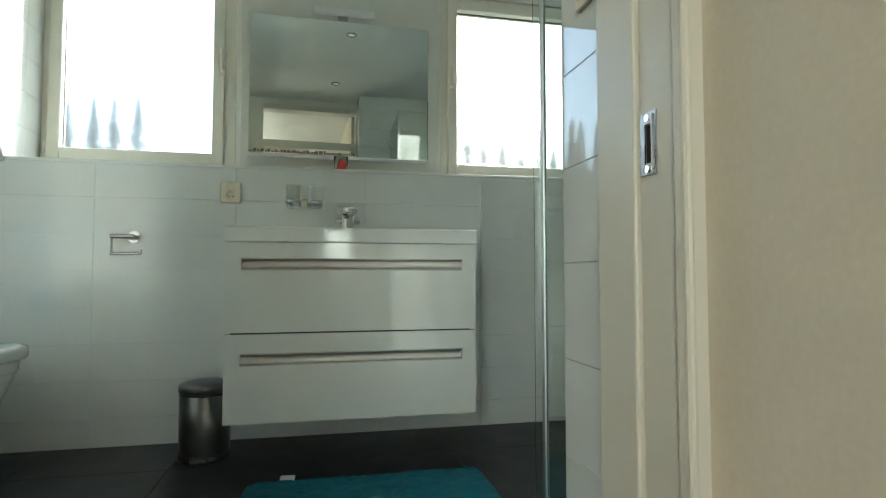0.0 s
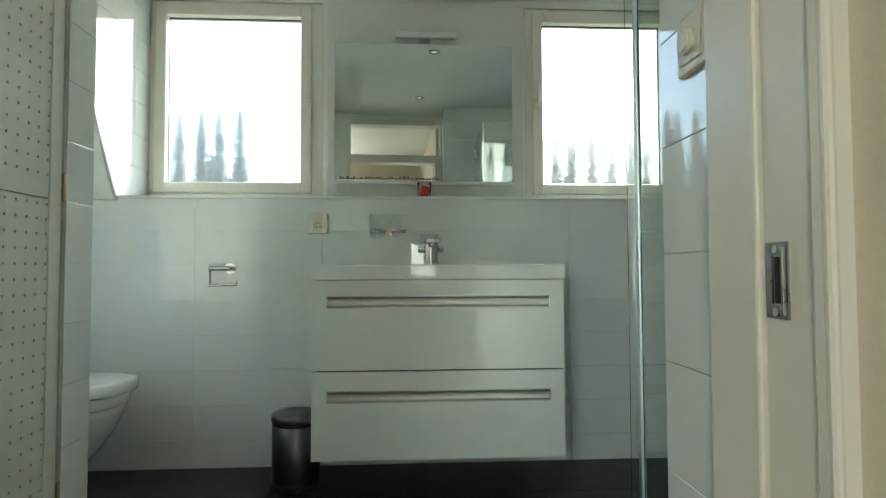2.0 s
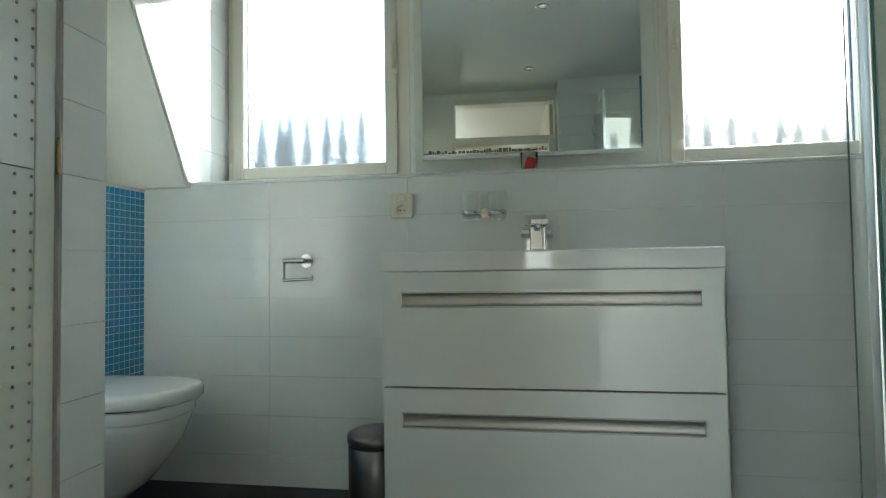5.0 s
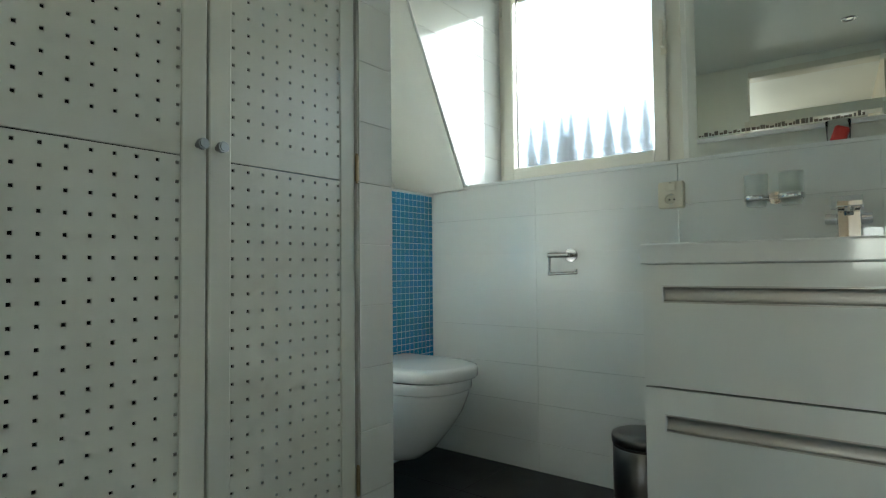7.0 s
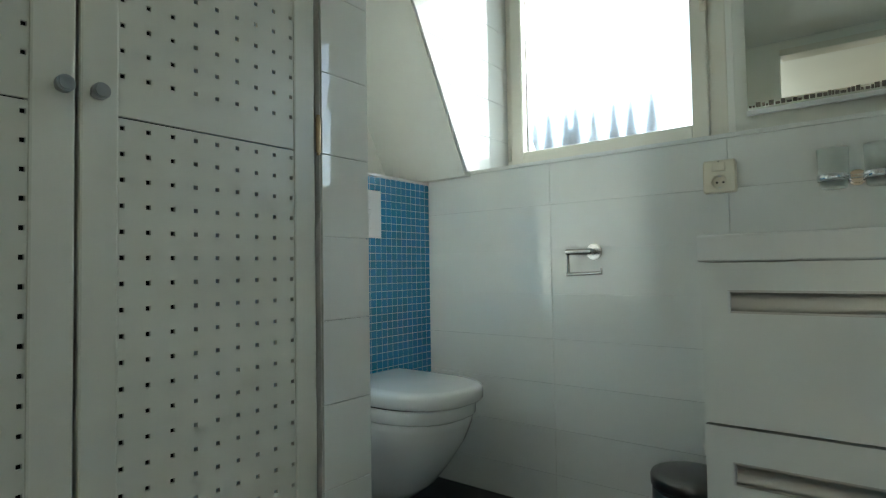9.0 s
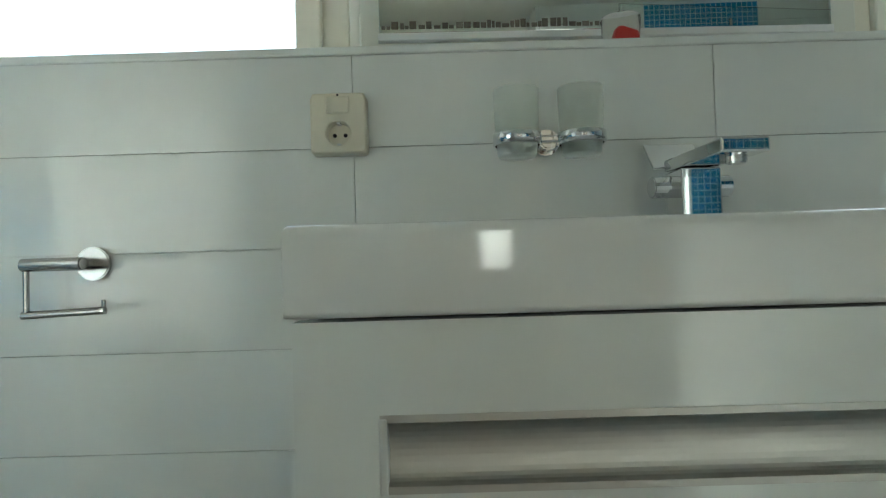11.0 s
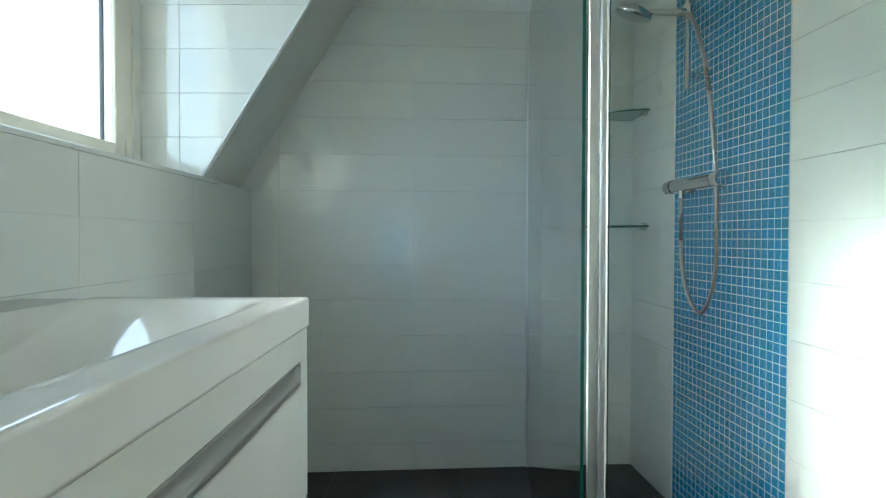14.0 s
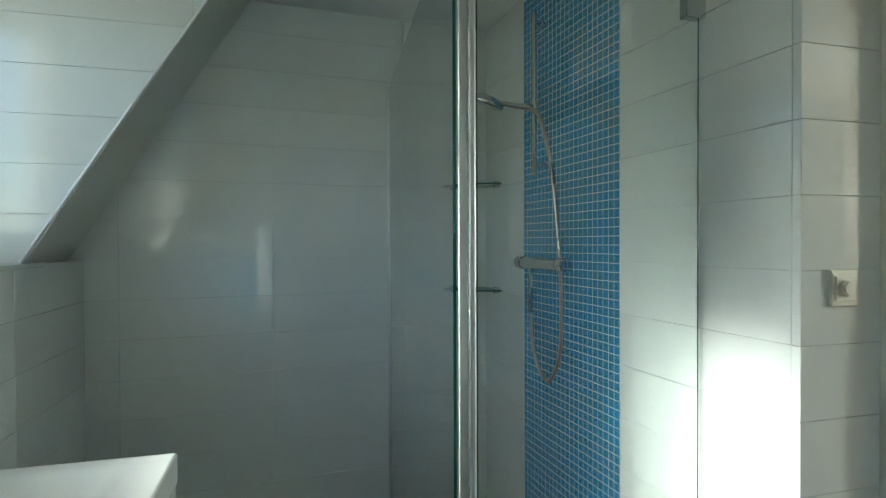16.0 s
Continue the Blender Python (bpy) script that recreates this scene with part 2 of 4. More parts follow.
def holed(us, vs, holes, depth, m):
    """A slab over a grid of u and v lines with the cells in holes left open; depth runs back along -w; m places (u, v, w)."""
    bm = bmesh.new()
    nu, nv = len(us), len(vs)
    node = {}

    def vert(i, j, k):
        if (i, j, k) not in node:
            node[i, j, k] = bm.verts.new(m @ Vector((us[i], vs[j], -depth * k)))
        return node[i, j, k]

    solid = lambda i, j: 0 <= i < nu - 1 and 0 <= j < nv - 1 and (i, j) not in holes
    for i in range(nu - 1):
        for j in range(nv - 1):
            if not solid(i, j):
                continue
            bm.faces.new([vert(a, b, 0) for a, b in ((i, j), (i + 1, j), (i + 1, j + 1), (i, j + 1))])
            bm.faces.new([vert(a, b, 1) for a, b in ((i, j), (i, j + 1), (i + 1, j + 1), (i + 1, j))])
            for di, dj, p, q in ((-1, 0, (i, j + 1), (i, j)), (1, 0, (i + 1, j), (i + 1, j + 1)), (0, -1, (i, j), (i + 1, j)), (0, 1, (i + 1, j + 1), (i, j + 1))):
                if not solid(i + di, j + dj):
                    bm.faces.new((vert(*p, 0), vert(*q, 0), vert(*q, 1), vert(*p, 1))[::-1])
    return bm


def basis(origin, u, v):
    """Local u, v and outward w = u x v to the world."""
    u, v = Vector(u).normalized(), Vector(v).normalized()
    w = u.cross(v)
    m = Matrix((u, v, w)).transposed().to_4x4()
    m.translation = Vector(origin)
    return m


def clip(poly, a, b, c):
    """Keeps the part of a polygon where a*u + b*v <= c."""
    out = []
    for p, q in zip(poly, poly[1:] + poly[:1]):
        dp, dq = a * p[0] + b * p[1] - c, a * q[0] + b * q[1] - c
        if dp <= 0:
            out.append(p)
        if dp * dq < 0:
            s = dp / (dp - dq)
            out.append((p[0] + s * (q[0] - p[0]), p[1] + s * (q[1] - p[1])))
    return out


PIECES = {}


def tile_mesh(poly, thick, material, chamfer=0.0012):
    key = (material.name, thick, tuple((round(u, 4), round(v, 4)) for u, v in poly))
    if key in PIECES:
        return PIECES[key]
    c = Vector((sum(p[0] for p in poly) / len(poly), sum(p[1] for p in poly) / len(poly)))
    n = len(poly)
    inner = []
    for p in poly:
        d = Vector(p) - c
        k = max(0.0, 1 - chamfer * 1.4 / max(d.length, 1e-4))
        inner.append((c.x + d.x * k, c.y + d.y * k))
    verts = [(u, v, 0) for u, v in poly] + [(u, v, thick - chamfer * 0.6) for u, v in poly] + [(u, v, thick) for u, v in inner]
    faces = []
    for i in range(n):
        j = (i + 1) % n
        faces += [(i, j, n + j, n + i), (n + i, n + j, 2 * n + j, 2 * n + i)]
    faces.append(tuple(range(2 * n, 3 * n)))
    me = bpy.data.meshes.new("tile")
    me.from_pydata(verts, [], faces)
    me.materials.append(material)
    PIECES[key] = me
    return me


TW, TH, GAP = 0.6505, 0.1785, 0.0013


def tiled(wall, m, u0, u1, v0, v1, uj, vj, cuts=(), skip=()):
    """Lays glazed tiles on a wall face: a joint crosses uj, another vj; cuts are half planes; skip are rectangles left free."""
    i0, i1 = math.floor((u0 - uj) / TW), math.ceil((u1 - uj) / TW)
    j0, j1 = math.floor((v0 - vj) / TH), math.ceil((v1 - vj) / TH)
    for i in range(i0, i1):
        for j in range(j0, j1):
            a, b = max(u0, uj + i * TW) + GAP / 2, min(u1, uj + (i + 1) * TW) - GAP / 2
            c, d = max(v0, vj + j * TH) + GAP / 2, min(v1, vj + (j + 1) * TH) - GAP / 2
            if b - a < 0.008 or d - c < 0.008:
                continue
            spans = [(a, b)]
            for s0, s1, t0, t1 in skip:
                if c < t1 and d > t0:
                    cut = []
                    for p, q in spans:
                        if s1 <= p or s0 >= q:
                            cut.append((p, q))
                        else:
                            if s0 - p > 0.01:
                                cut.append((p, s0))
                            if q - s1 > 0.01:
                                cut.append((s1, q))
                    spans = cut
            for p, q in spans:
                poly = [(p, c), (q, c), (q, d), (p, d)]
                for k in cuts:
                    if poly:
                        poly = clip(poly, *k)
                if len(poly) < 3:
                    continue
                o = poly[0]
                ob = new("tile", tile_mesh([(x - o[0], y - o[1]) for x, y in poly], 0.006, TILE))
                ob.parent = wall
                ob.matrix_basis = m @ pose(o[0], o[1], 0, random.uniform(-0.05, 0.05), random.uniform(-0.05, 0.05))


def mosaic(wall, m, u0, v0, nu, nv, pitch, near):
    """Small square tiles in a grid; those that near(i, j) picks are pieces, the rest one joined sheet."""
    s, t = pitch - 0.0028, 0.004
    piece = tile_mesh([(0, 0), (s, 0), (s, s), (0, s)], t, MOSAIC, 0.0006)
    verts, faces = [], []
    base = [tuple(v.co) for v in piece.vertices]
    poly = [tuple(p.vertices) for p in piece.polygons]
    for i in range(nu):
        for j in range(nv):
            at = pose(u0 + i * pitch, v0 + j * pitch, 0, random.uniform(-0.5, 0.5), random.uniform(-0.5, 0.5))
            if near(i, j):
                ob = new("mosaic_tile", piece)
                ob.parent = wall
                ob.matrix_basis = m @ at
            else:
                k = len(verts)
                verts += [m @ at @ Vector(b) for b in base]
                faces += [tuple(k + q for q in p) for p in poly]
    me = bpy.data.meshes.new("mosaic_field")
    me.from_pydata(verts, [], faces)
    me.materials.append(MOSAIC)
    ob = new("mosaic_field", me)
    ob.parent = wall
    tagged(ob, kind="stuff")


def structure(name, bm, material, label, category):
    return tagged(link(name, bm, material), label, category, kind="structure")


# ---- plan ----
MMP = 0.0324                    # mosaic pitch of the niche
XL, XR = -1.335, 2.67           # mosaic box face, shower wall
SILL, CEIL = 1.385, 2.60
CL, CR = -1.085, 2.12           # dormer cheeks
YW = 0.31                       # window plane
PITCH = {CL: 1.85, CR: 1.60}     # roof slopes, rise over run
NX, NY = -0.60, -1.12           # free corner of the closet block
CORNER = Vector((0.841, -2.02, 0))
SHOWER0 = Vector((XR, -1.90, 0))

# floor
floor = structure("floor", box(-1.75, 2.9, -2.40, 0.05, -0.12, -0.004), FLOORGROUT, "dark grouted bathroom floor of anthracite tiles", "floor")
structure("floor_hall", box(-1.3, 1.0, -5.3, -2.402, -0.12, -0.002), LAMINATE, "brown laminate floor of the hall", "floor")

# knee wall under the windows
wall_back = structure("wall_back", box(-1.6, 2.8, 0.0, 0.30, -0.1, SILL - 0.012), GROUT, "white tiled knee wall below the windows", "wall")
MB = basis((0, 0, 0), (1, 0, 0), (0, 0, 1))
tiled(wall_back, MB, XL, XR, 0.0, SILL, -0.7, SILL)
sill = structure("window_sill", merge(box(CL, CR, -0.012, 0.42, SILL - 0.012, SILL + 0.004, 0.003)), TILE, "white tiled window sill ledge", "sill")

# right wall
SKEW = 0.0656                   # run of the right wall, square to the shower wall
right_x = lambda y: XR - SKEW * (y + 1.90)
MR = basis((right_x(0), 0, 0), (SKEW, -1, 0), (0, 0, 1))
bm = box(-0.3, 2.15, -0.1, CEIL + 0.1, -0.15, 0.0)
bmesh.ops.transform(bm, matrix=MR, verts=bm.verts[:])
wall_right = structure("wall_right", bm, GROUT, "white tiled wall beside the shower", "wall")
tiled(wall_right, MR, -0.3, 1.90, 0.0, CEIL, 0.137, SILL)

# shower wall, a little out of square
su = (CORNER - SHOWER0)
SLEN = su.length
MS = basis(SHOWER0, su, (0, 0, 1))
if (MS.to_3x3() @ Vector((0, 0, 1))).y < 0:
    MS = basis(CORNER, -su, (0, 0, 1))
    s_of = lambda x: (x - CORNER.x) / (XR - CORNER.x) * SLEN
else:
    s_of = lambda x: (XR - x) / (XR - CORNER.x) * SLEN
bm = box(0, SLEN, -0.1, CEIL + 0.1, -0.23, 0.0)
bmesh.ops.transform(bm, matrix=MS, verts=bm.verts[:])
wall_shower = structure("wall_shower", bm, GROUT, "white tiled shower wall with a blue mosaic strip", "wall")
MPITCH = 0.0324
m0, m1 = sorted((s_of(1.517), s_of(2.229)))
tiled(wall_shower, MS, 0.0, SLEN, 0.0, CEIL, s_of(0.86), SILL, skip=((m0, m1, -1, 9),))
strip = structure("mosaic_strip_shower", holed([m0, m1], [0, CEIL], set(), 0.002, MS @ pose(0, 0, 0.0025)), WHITE_GROUT, "blue mosaic strip behind the shower rail", "mosaic")
NC = int((m1 - m0) / MPITCH + 0.3)

# return wall beside the door
MJ = basis((CORNER.x, 0, 0), (0, -1, 0), (0, 0, 1))
wall_return = structure("wall_return", box(CORNER.x, CORNER.x + 0.2, -2.30, -2.045, -0.1, CEIL + 0.1), GROUT, "white tiled return wall beside the doorway", "wall")
tiled(wall_return, MJ, 2.012, 2.262, 0.0, CEIL, 1.9, SILL)

# roof slopes beside the dormer
OFF = {CL: -0.045, CR: 0.065}    # where the slopes start, from the knee wall face


def slope(name, x0, x1, off, pitch, label):
    bm = bmesh.new()
    y_top = off - (CEIL + 0.05 - SILL) / pitch
    pts = [(off, SILL - 0.02), (y_top, CEIL + 0.05), (y_top + 0.25, CEIL + 0.30), (0.6, SILL + 0.2), (0.6, SILL - 0.02)]
    a = [bm.verts.new((x0, y, z)) for y, z in pts]
    b = [bm.verts.new((x1, y, z)) for y, z in pts]
    bm.faces.new(a)
    bm.faces.new(b[::-1])
    for i in range(len(pts)):
        j = (i + 1) % len(pts)
        bm.faces.new((a[i], b[i], b[j], a[j]))
    return structure(name, bm, PLASTER, label, "wall")


slope_left = slope("wall_slope_left", -1.75, CL - 0.004, OFF[CL], PITCH[CL], "white plastered sloping roof wall above the toilet")
slope_right = slope("wall_slope_right", CR + 0.004, 2.72, OFF[CR], PITCH[CR], "white plastered sloping roof wall beside the shower")

# dormer cheeks
for x, name, sgn in ((CL, "wall_cheek_left", 1), (CR, "wall_cheek_right", -1)):
    m = basis((x, 0, 0), (0, 1, 0), (0, 0, 1)) if sgn > 0 else basis((x, 0, 0), (0, -1, 0), (0, 0, 1))
    k = 1 if sgn > 0 else -1
    poly = [(-0.74 * k, SILL), (0.36 * k, SILL), (0.36 * k, CEIL), (-0.74 * k, CEIL)]
    if k < 0:
        poly = poly[::-1]
    cut = (-k, -1 / PITCH[x], -SILL / PITCH[x] - OFF[x])
    poly = clip(poly, *cut)
    bm = bmesh.new()
    f = [bm.verts.new(m @ Vector((u, v, 0))) for u, v in poly]
    g = [bm.verts.new(m @ Vector((u, v, -0.003))) for u, v in poly]
    bm.faces.new(f)
    bm.faces.new(g[::-1])
    for i in range(len(f)):
        j = (i + 1) % len(f)
        bm.faces.new((f[i], g[i], g[j], f[j]))
    cheek = structure(name, bm, GROUT, "white tiled triangular dormer cheek beside the window", "wall")
    lo, hi = sorted((-0.74 * k, 0.36 * k))
    tiled(cheek, m, lo, hi, SILL, CEIL, 0.14 * k, SILL, cuts=(cut,))
    trim = [Vector((x + 0.004 * sgn, OFF[x], SILL)), Vector((x + 0.004 * sgn, OFF[x] - (CEIL - SILL) / PITCH[x], CEIL))]
    structure("trim", tube(trim, 0.006, 8), WHITEPLASTIC, "white plastic edge strip along the cheek", "trim")

# dormer front between and around the windows
us = [CL - 0.1, CL + 0.005, -0.10, 1.085, 2.06, CR + 0.1]
vs = [SILL - 0.1, SILL + 0.006, 2.56, CEIL + 0.1]
wall_window = structure("wall_window", holed(us, vs, {(1, 1), (3, 1)}, 0.14, basis((0, YW - 0.012, 0), (1, 0, 0), (0, 0, 1))), PLASTER, "white dormer front wall around the windows", "wall")
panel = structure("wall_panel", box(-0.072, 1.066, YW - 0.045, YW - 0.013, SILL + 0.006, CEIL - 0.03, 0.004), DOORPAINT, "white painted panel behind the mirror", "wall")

# ceilings
structure("ceiling", box(-1.8, 2.85, -2.40, 0.6, CEIL, CEIL + 0.08), CEILING, "smooth white bathroom ceiling", "ceiling")
structure("ceiling_hall", box(-1.3, 1.05, -5.35, -2.402, CEIL, CEIL + 0.08), CEILING, "white hall ceiling", "ceiling")

# toilet niche: boxed cistern, wall above, partition
wall_box = structure("wall_cistern_box", box(-1.56, XL, NY + 0.002, 0.0, 0.0, 1.352), WHITE_GROUT, "boxed-in cistern wall with blue mosaic", "wall")
structure("ledge", box(-1.56, XL + 0.006, NY + 0.004, -0.004, 1.352, 1.364, 0.003), TILE, "white tile ledge above the mosaic", "ledge")
structure("wall_left", box(-1.70, -1.55, NY, 0.1, -0.1, CEIL + 0.1), PLASTER, "white plastered wall above the cistern", "wall")
MM = basis((XL, 0, 0), (0, 1, 0), (0, 0, 1))
NMU, NMV = int(1.10 / MMP), int(1.352 / MMP)

wall_part = structure("wall_partition", box(-1.70, NX - 0.002, NY - 0.10, NY, -0.1, CEIL + 0.1), WHITE_GROUT, "partition between toilet niche and closet", "wall")
MP = basis((0, NY, 0), (-1, 0, 0), (0, 0, 1))
tiled(wall_part, MP, 0.602 + MMP, 1.335, 0.0, CEIL, 0.64, SILL)
MPO = basis((NX, 0, 0), (0, 1, 0), (0, 0, 1))
post = structure("wall_post", box(NX - 0.05, NX - 0.0015, NY - 0.135, NY - 0.001, -0.1, CEIL + 0.1), GROUT, "white tiled end of the closet partition", "wall")
tiled(post, MPO, NY - 0.135, NY + 0.002, 0.0, CEIL, NY + 0.004, SILL)

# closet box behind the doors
# Back wall coloured near-black, so the shade behind the holes is painted.
structure("wall_closet_back", box(-1.30, -1.20, -2.46, NY - 0.10, -0.1, CEIL + 0.1), RECESS_SHADE, "closet back wall in near-black that paints the shade inside", "wall")
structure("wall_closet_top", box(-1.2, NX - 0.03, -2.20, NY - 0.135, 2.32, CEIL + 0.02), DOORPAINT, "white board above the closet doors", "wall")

# door wall
us = [-1.3, -0.09, 0.83, 1.0]
vs = [-0.1, 0.0, 2.14, 2.18, 2.50, CEIL + 0.1]
wall_door = structure("wall_door", holed(us, vs, {(1, 1), (1, 3)}, 0.13, basis((0, -2.302, 0), (-1, 0, 0), (0, 0, 1)) @ Matrix.Diagonal((-1, 1, 1, 1))), PLASTER, "white wall around the doorway and transom", "wall")
structure("wall_front_left", box(-0.62, -0.5, -2.31, -2.16, -0.1, CEIL + 0.1), PLASTER, "white wall beside the closet", "wall")

# hall
# The opening from x -1.0 to -0.42 is added for the fill lamp.
us = [-1.3, -1.0, -0.42, 0.42, 0.70, 1.0]
vs = [-0.1, 0.93, 1.25, 1.37, 2.25, CEIL + 0.1]
structure("wall_hall_end", holed(us, vs, {(3, 1), (3, 2), (1, 2), (1, 3)}, 0.12, basis((0, -5.12, 0), (-1, 0, 0), (0, 0, 1)) @ Matrix.Diagonal((-1, 1, 1, 1))), BEIGE, "beige papered hall end wall with a narrow window and an added light opening", "wall")
structure("wall_hall_right", box(0.80, 0.92, -5.15, -2.445, -0.1, CEIL + 0.1), BEIGE, "beige textured hall wall", "wall")
structure("wall_hall_left", box(-1.25, -1.13, -5.15, -2.445, -0.1, CEIL + 0.1), BEIGE, "beige papered hall wall", "wall")


# ---- windows ----
def ring(x0, x1, z0, z1, w, y0, y1, bevel=0.004):
    """Four mitre-free bars of a frame."""
    return merge(box(x0, x0 + w, y0, y1, z0, z1, bevel), box(x1 - w, x1, y0, y1, z0, z1, bevel),
                 box(x0 + w, x1 - w, y0 + 0.001, y1 - 0.001, z0, z0 + w, bevel), box(x0 + w, x1 - w, y0 + 0.001, y1 - 0.001, z1 - w, z1, bevel))


def window(name, x0, x1, g0, g1, gz0, gz1, handle_x, hinge_x):
    win = tagged(new(name), "cream wooden tilt window with structured glass", "window", kind="structure")
    part("window_frame", ring(x0, x1, SILL + 0.008, 2.555, 0.075, YW - 0.008, YW + 0.09), FRAME, win)
    part("casement", ring(g0 - 0.062, g1 + 0.062, gz0 - 0.062, gz1 + 0.062, 0.062, YW - 0.026, YW + 0.055, 0.006), FRAME, win)
    part("glazing_bead", ring(g0 - 0.010, g1 + 0.010, gz0 - 0.010, gz1 + 0.010, 0.012, YW - 0.016, YW + 0.02, 0.003), FRAME, win)
    part("gasket", ring(g0 + 0.001, g1 - 0.001, gz0 + 0.001, gz1 - 0.001, 0.004, YW + 0.016, YW + 0.032, 0.0), BLACK, win, "thin black rubber gasket")
    pane = part("pane", box(g0, g1, YW + 0.022, YW + 0.028, gz0, gz1), FROSTED, win, "frosted structured glass pane")
    pane.visible_shadow = False
    hp = part("window_handle", merge(box(handle_x - 0.014, handle_x + 0.014, YW - 0.034, YW - 0.025, 1.94, 2.01, 0.004),
                                     cyl((handle_x, YW - 0.034, 1.975), (handle_x, YW - 0.068, 1.975), 0.008),
                                     box(handle_x - 0.009, handle_x + 0.009, YW - 0.076, YW - 0.062, 1.965, 2.09, 0.005)), CREAM, win, "cream lever handle")
    for z in (1.50, 2.40):
        part("hinge", cyl((hinge_x, YW - 0.028, z - 0.03), (hinge_x, YW - 0.028, z + 0.03), 0.007, bevel=0.002), FRAME, win)
    return win


window("window_1", CL + 0.006, -0.101, -0.985, -0.226, 1.505, 2.47, -0.172, -1.055)
window("window_2", 1.086, 2.059, 1.188, 1.915, 1.505, 2.47, 1.148, 1.985)

# ---- doorway joinery ----
frame_door = tagged(new("door_frame"), "cream painted door frame with a steel strike plate", "door frame", kind="structure")
part("jamb", box(0.775, 0.95, -2.36, -2.262, 0.0, 2.14, 0.004), JAMB, frame_door)
rebate = part("rebate", box(0.783, 0.95, -2.438, -2.361, 0.0, 2.14, 0.002), JAMB, frame_door)
part("architrave", merge(box(0.774, 0.82, -2.462, -2.439, 0.0, 2.16, 0.006), cyl((0.778, -2.462, 0.0), (0.778, -2.462, 2.16), 0.006, seg=10)), JAMB, frame_door)
part("jamb", box(-0.12, -0.085, -2.44, -2.30, 0.0, 2.14, 0.004), JAMB, frame_door)
part("lintel", box(-0.084, 0.774, -2.44, -2.295, 2.10, 2.18, 0.005), JAMB, frame_door)
part("transom_head", box(-0.084, 0.774, -2.44, -2.295, 2.49, 2.54, 0.005), JAMB, frame_door)
plate = part("strike_plate", holed([-2.400, -2.390, -2.376, -2.366], [0.952, 0.966, 1.016, 1.030], {(1, 1)}, 0.0025,
                                   basis((0.7805, 0, 0), (0, -1, 0), (0, 0, 1)) @ Matrix.Diagonal((-1, 1, 1, 1))), STEEL, frame_door, "worn steel strike plate")
# Shade inside the latch hole, painted as a near-black block.
part("latch_pocket", box(0.7825, 0.785, -2.389, -2.377, 0.967, 1.015), RECESS_SHADE, frame_door)
part("screw", merge(cyl((0.7805, -2.383, 1.023), (0.7785, -2.383, 1.023), 0.0045, seg=10), cyl((0.7805, -2.383, 0.959), (0.7785, -2.383, 0.959), 0.0045, seg=10)), CHROME, frame_door)
part("plate_lip", box(0.7755, 0.7795, -2.3995, -2.396, 0.956, 1.025, 0.001), STEEL, frame_door)

leaf = thing("room_door", "cream painted room door standing open into the hall", "door", at=(-0.10, -2.455, 0.0))
part("door_leaf", box(-0.04, 0.0, -0.86, -0.004, 0.008, 2.10, 0.003), JAMB, leaf)
hp = part("door_handle", merge(box(0.0005, 0.006, -0.825, -0.785, 0.93, 1.11, 0.002), cyl((0.005, -0.805, 1.05), (0.045, -0.805, 1.05), 0.009, seg=14),
                               cyl((0.041, -0.812, 1.05), (0.041, -0.69, 1.05), 0.009, seg=14, bevel=0.002)), SATIN, leaf, "satin steel lever handle on a plate")

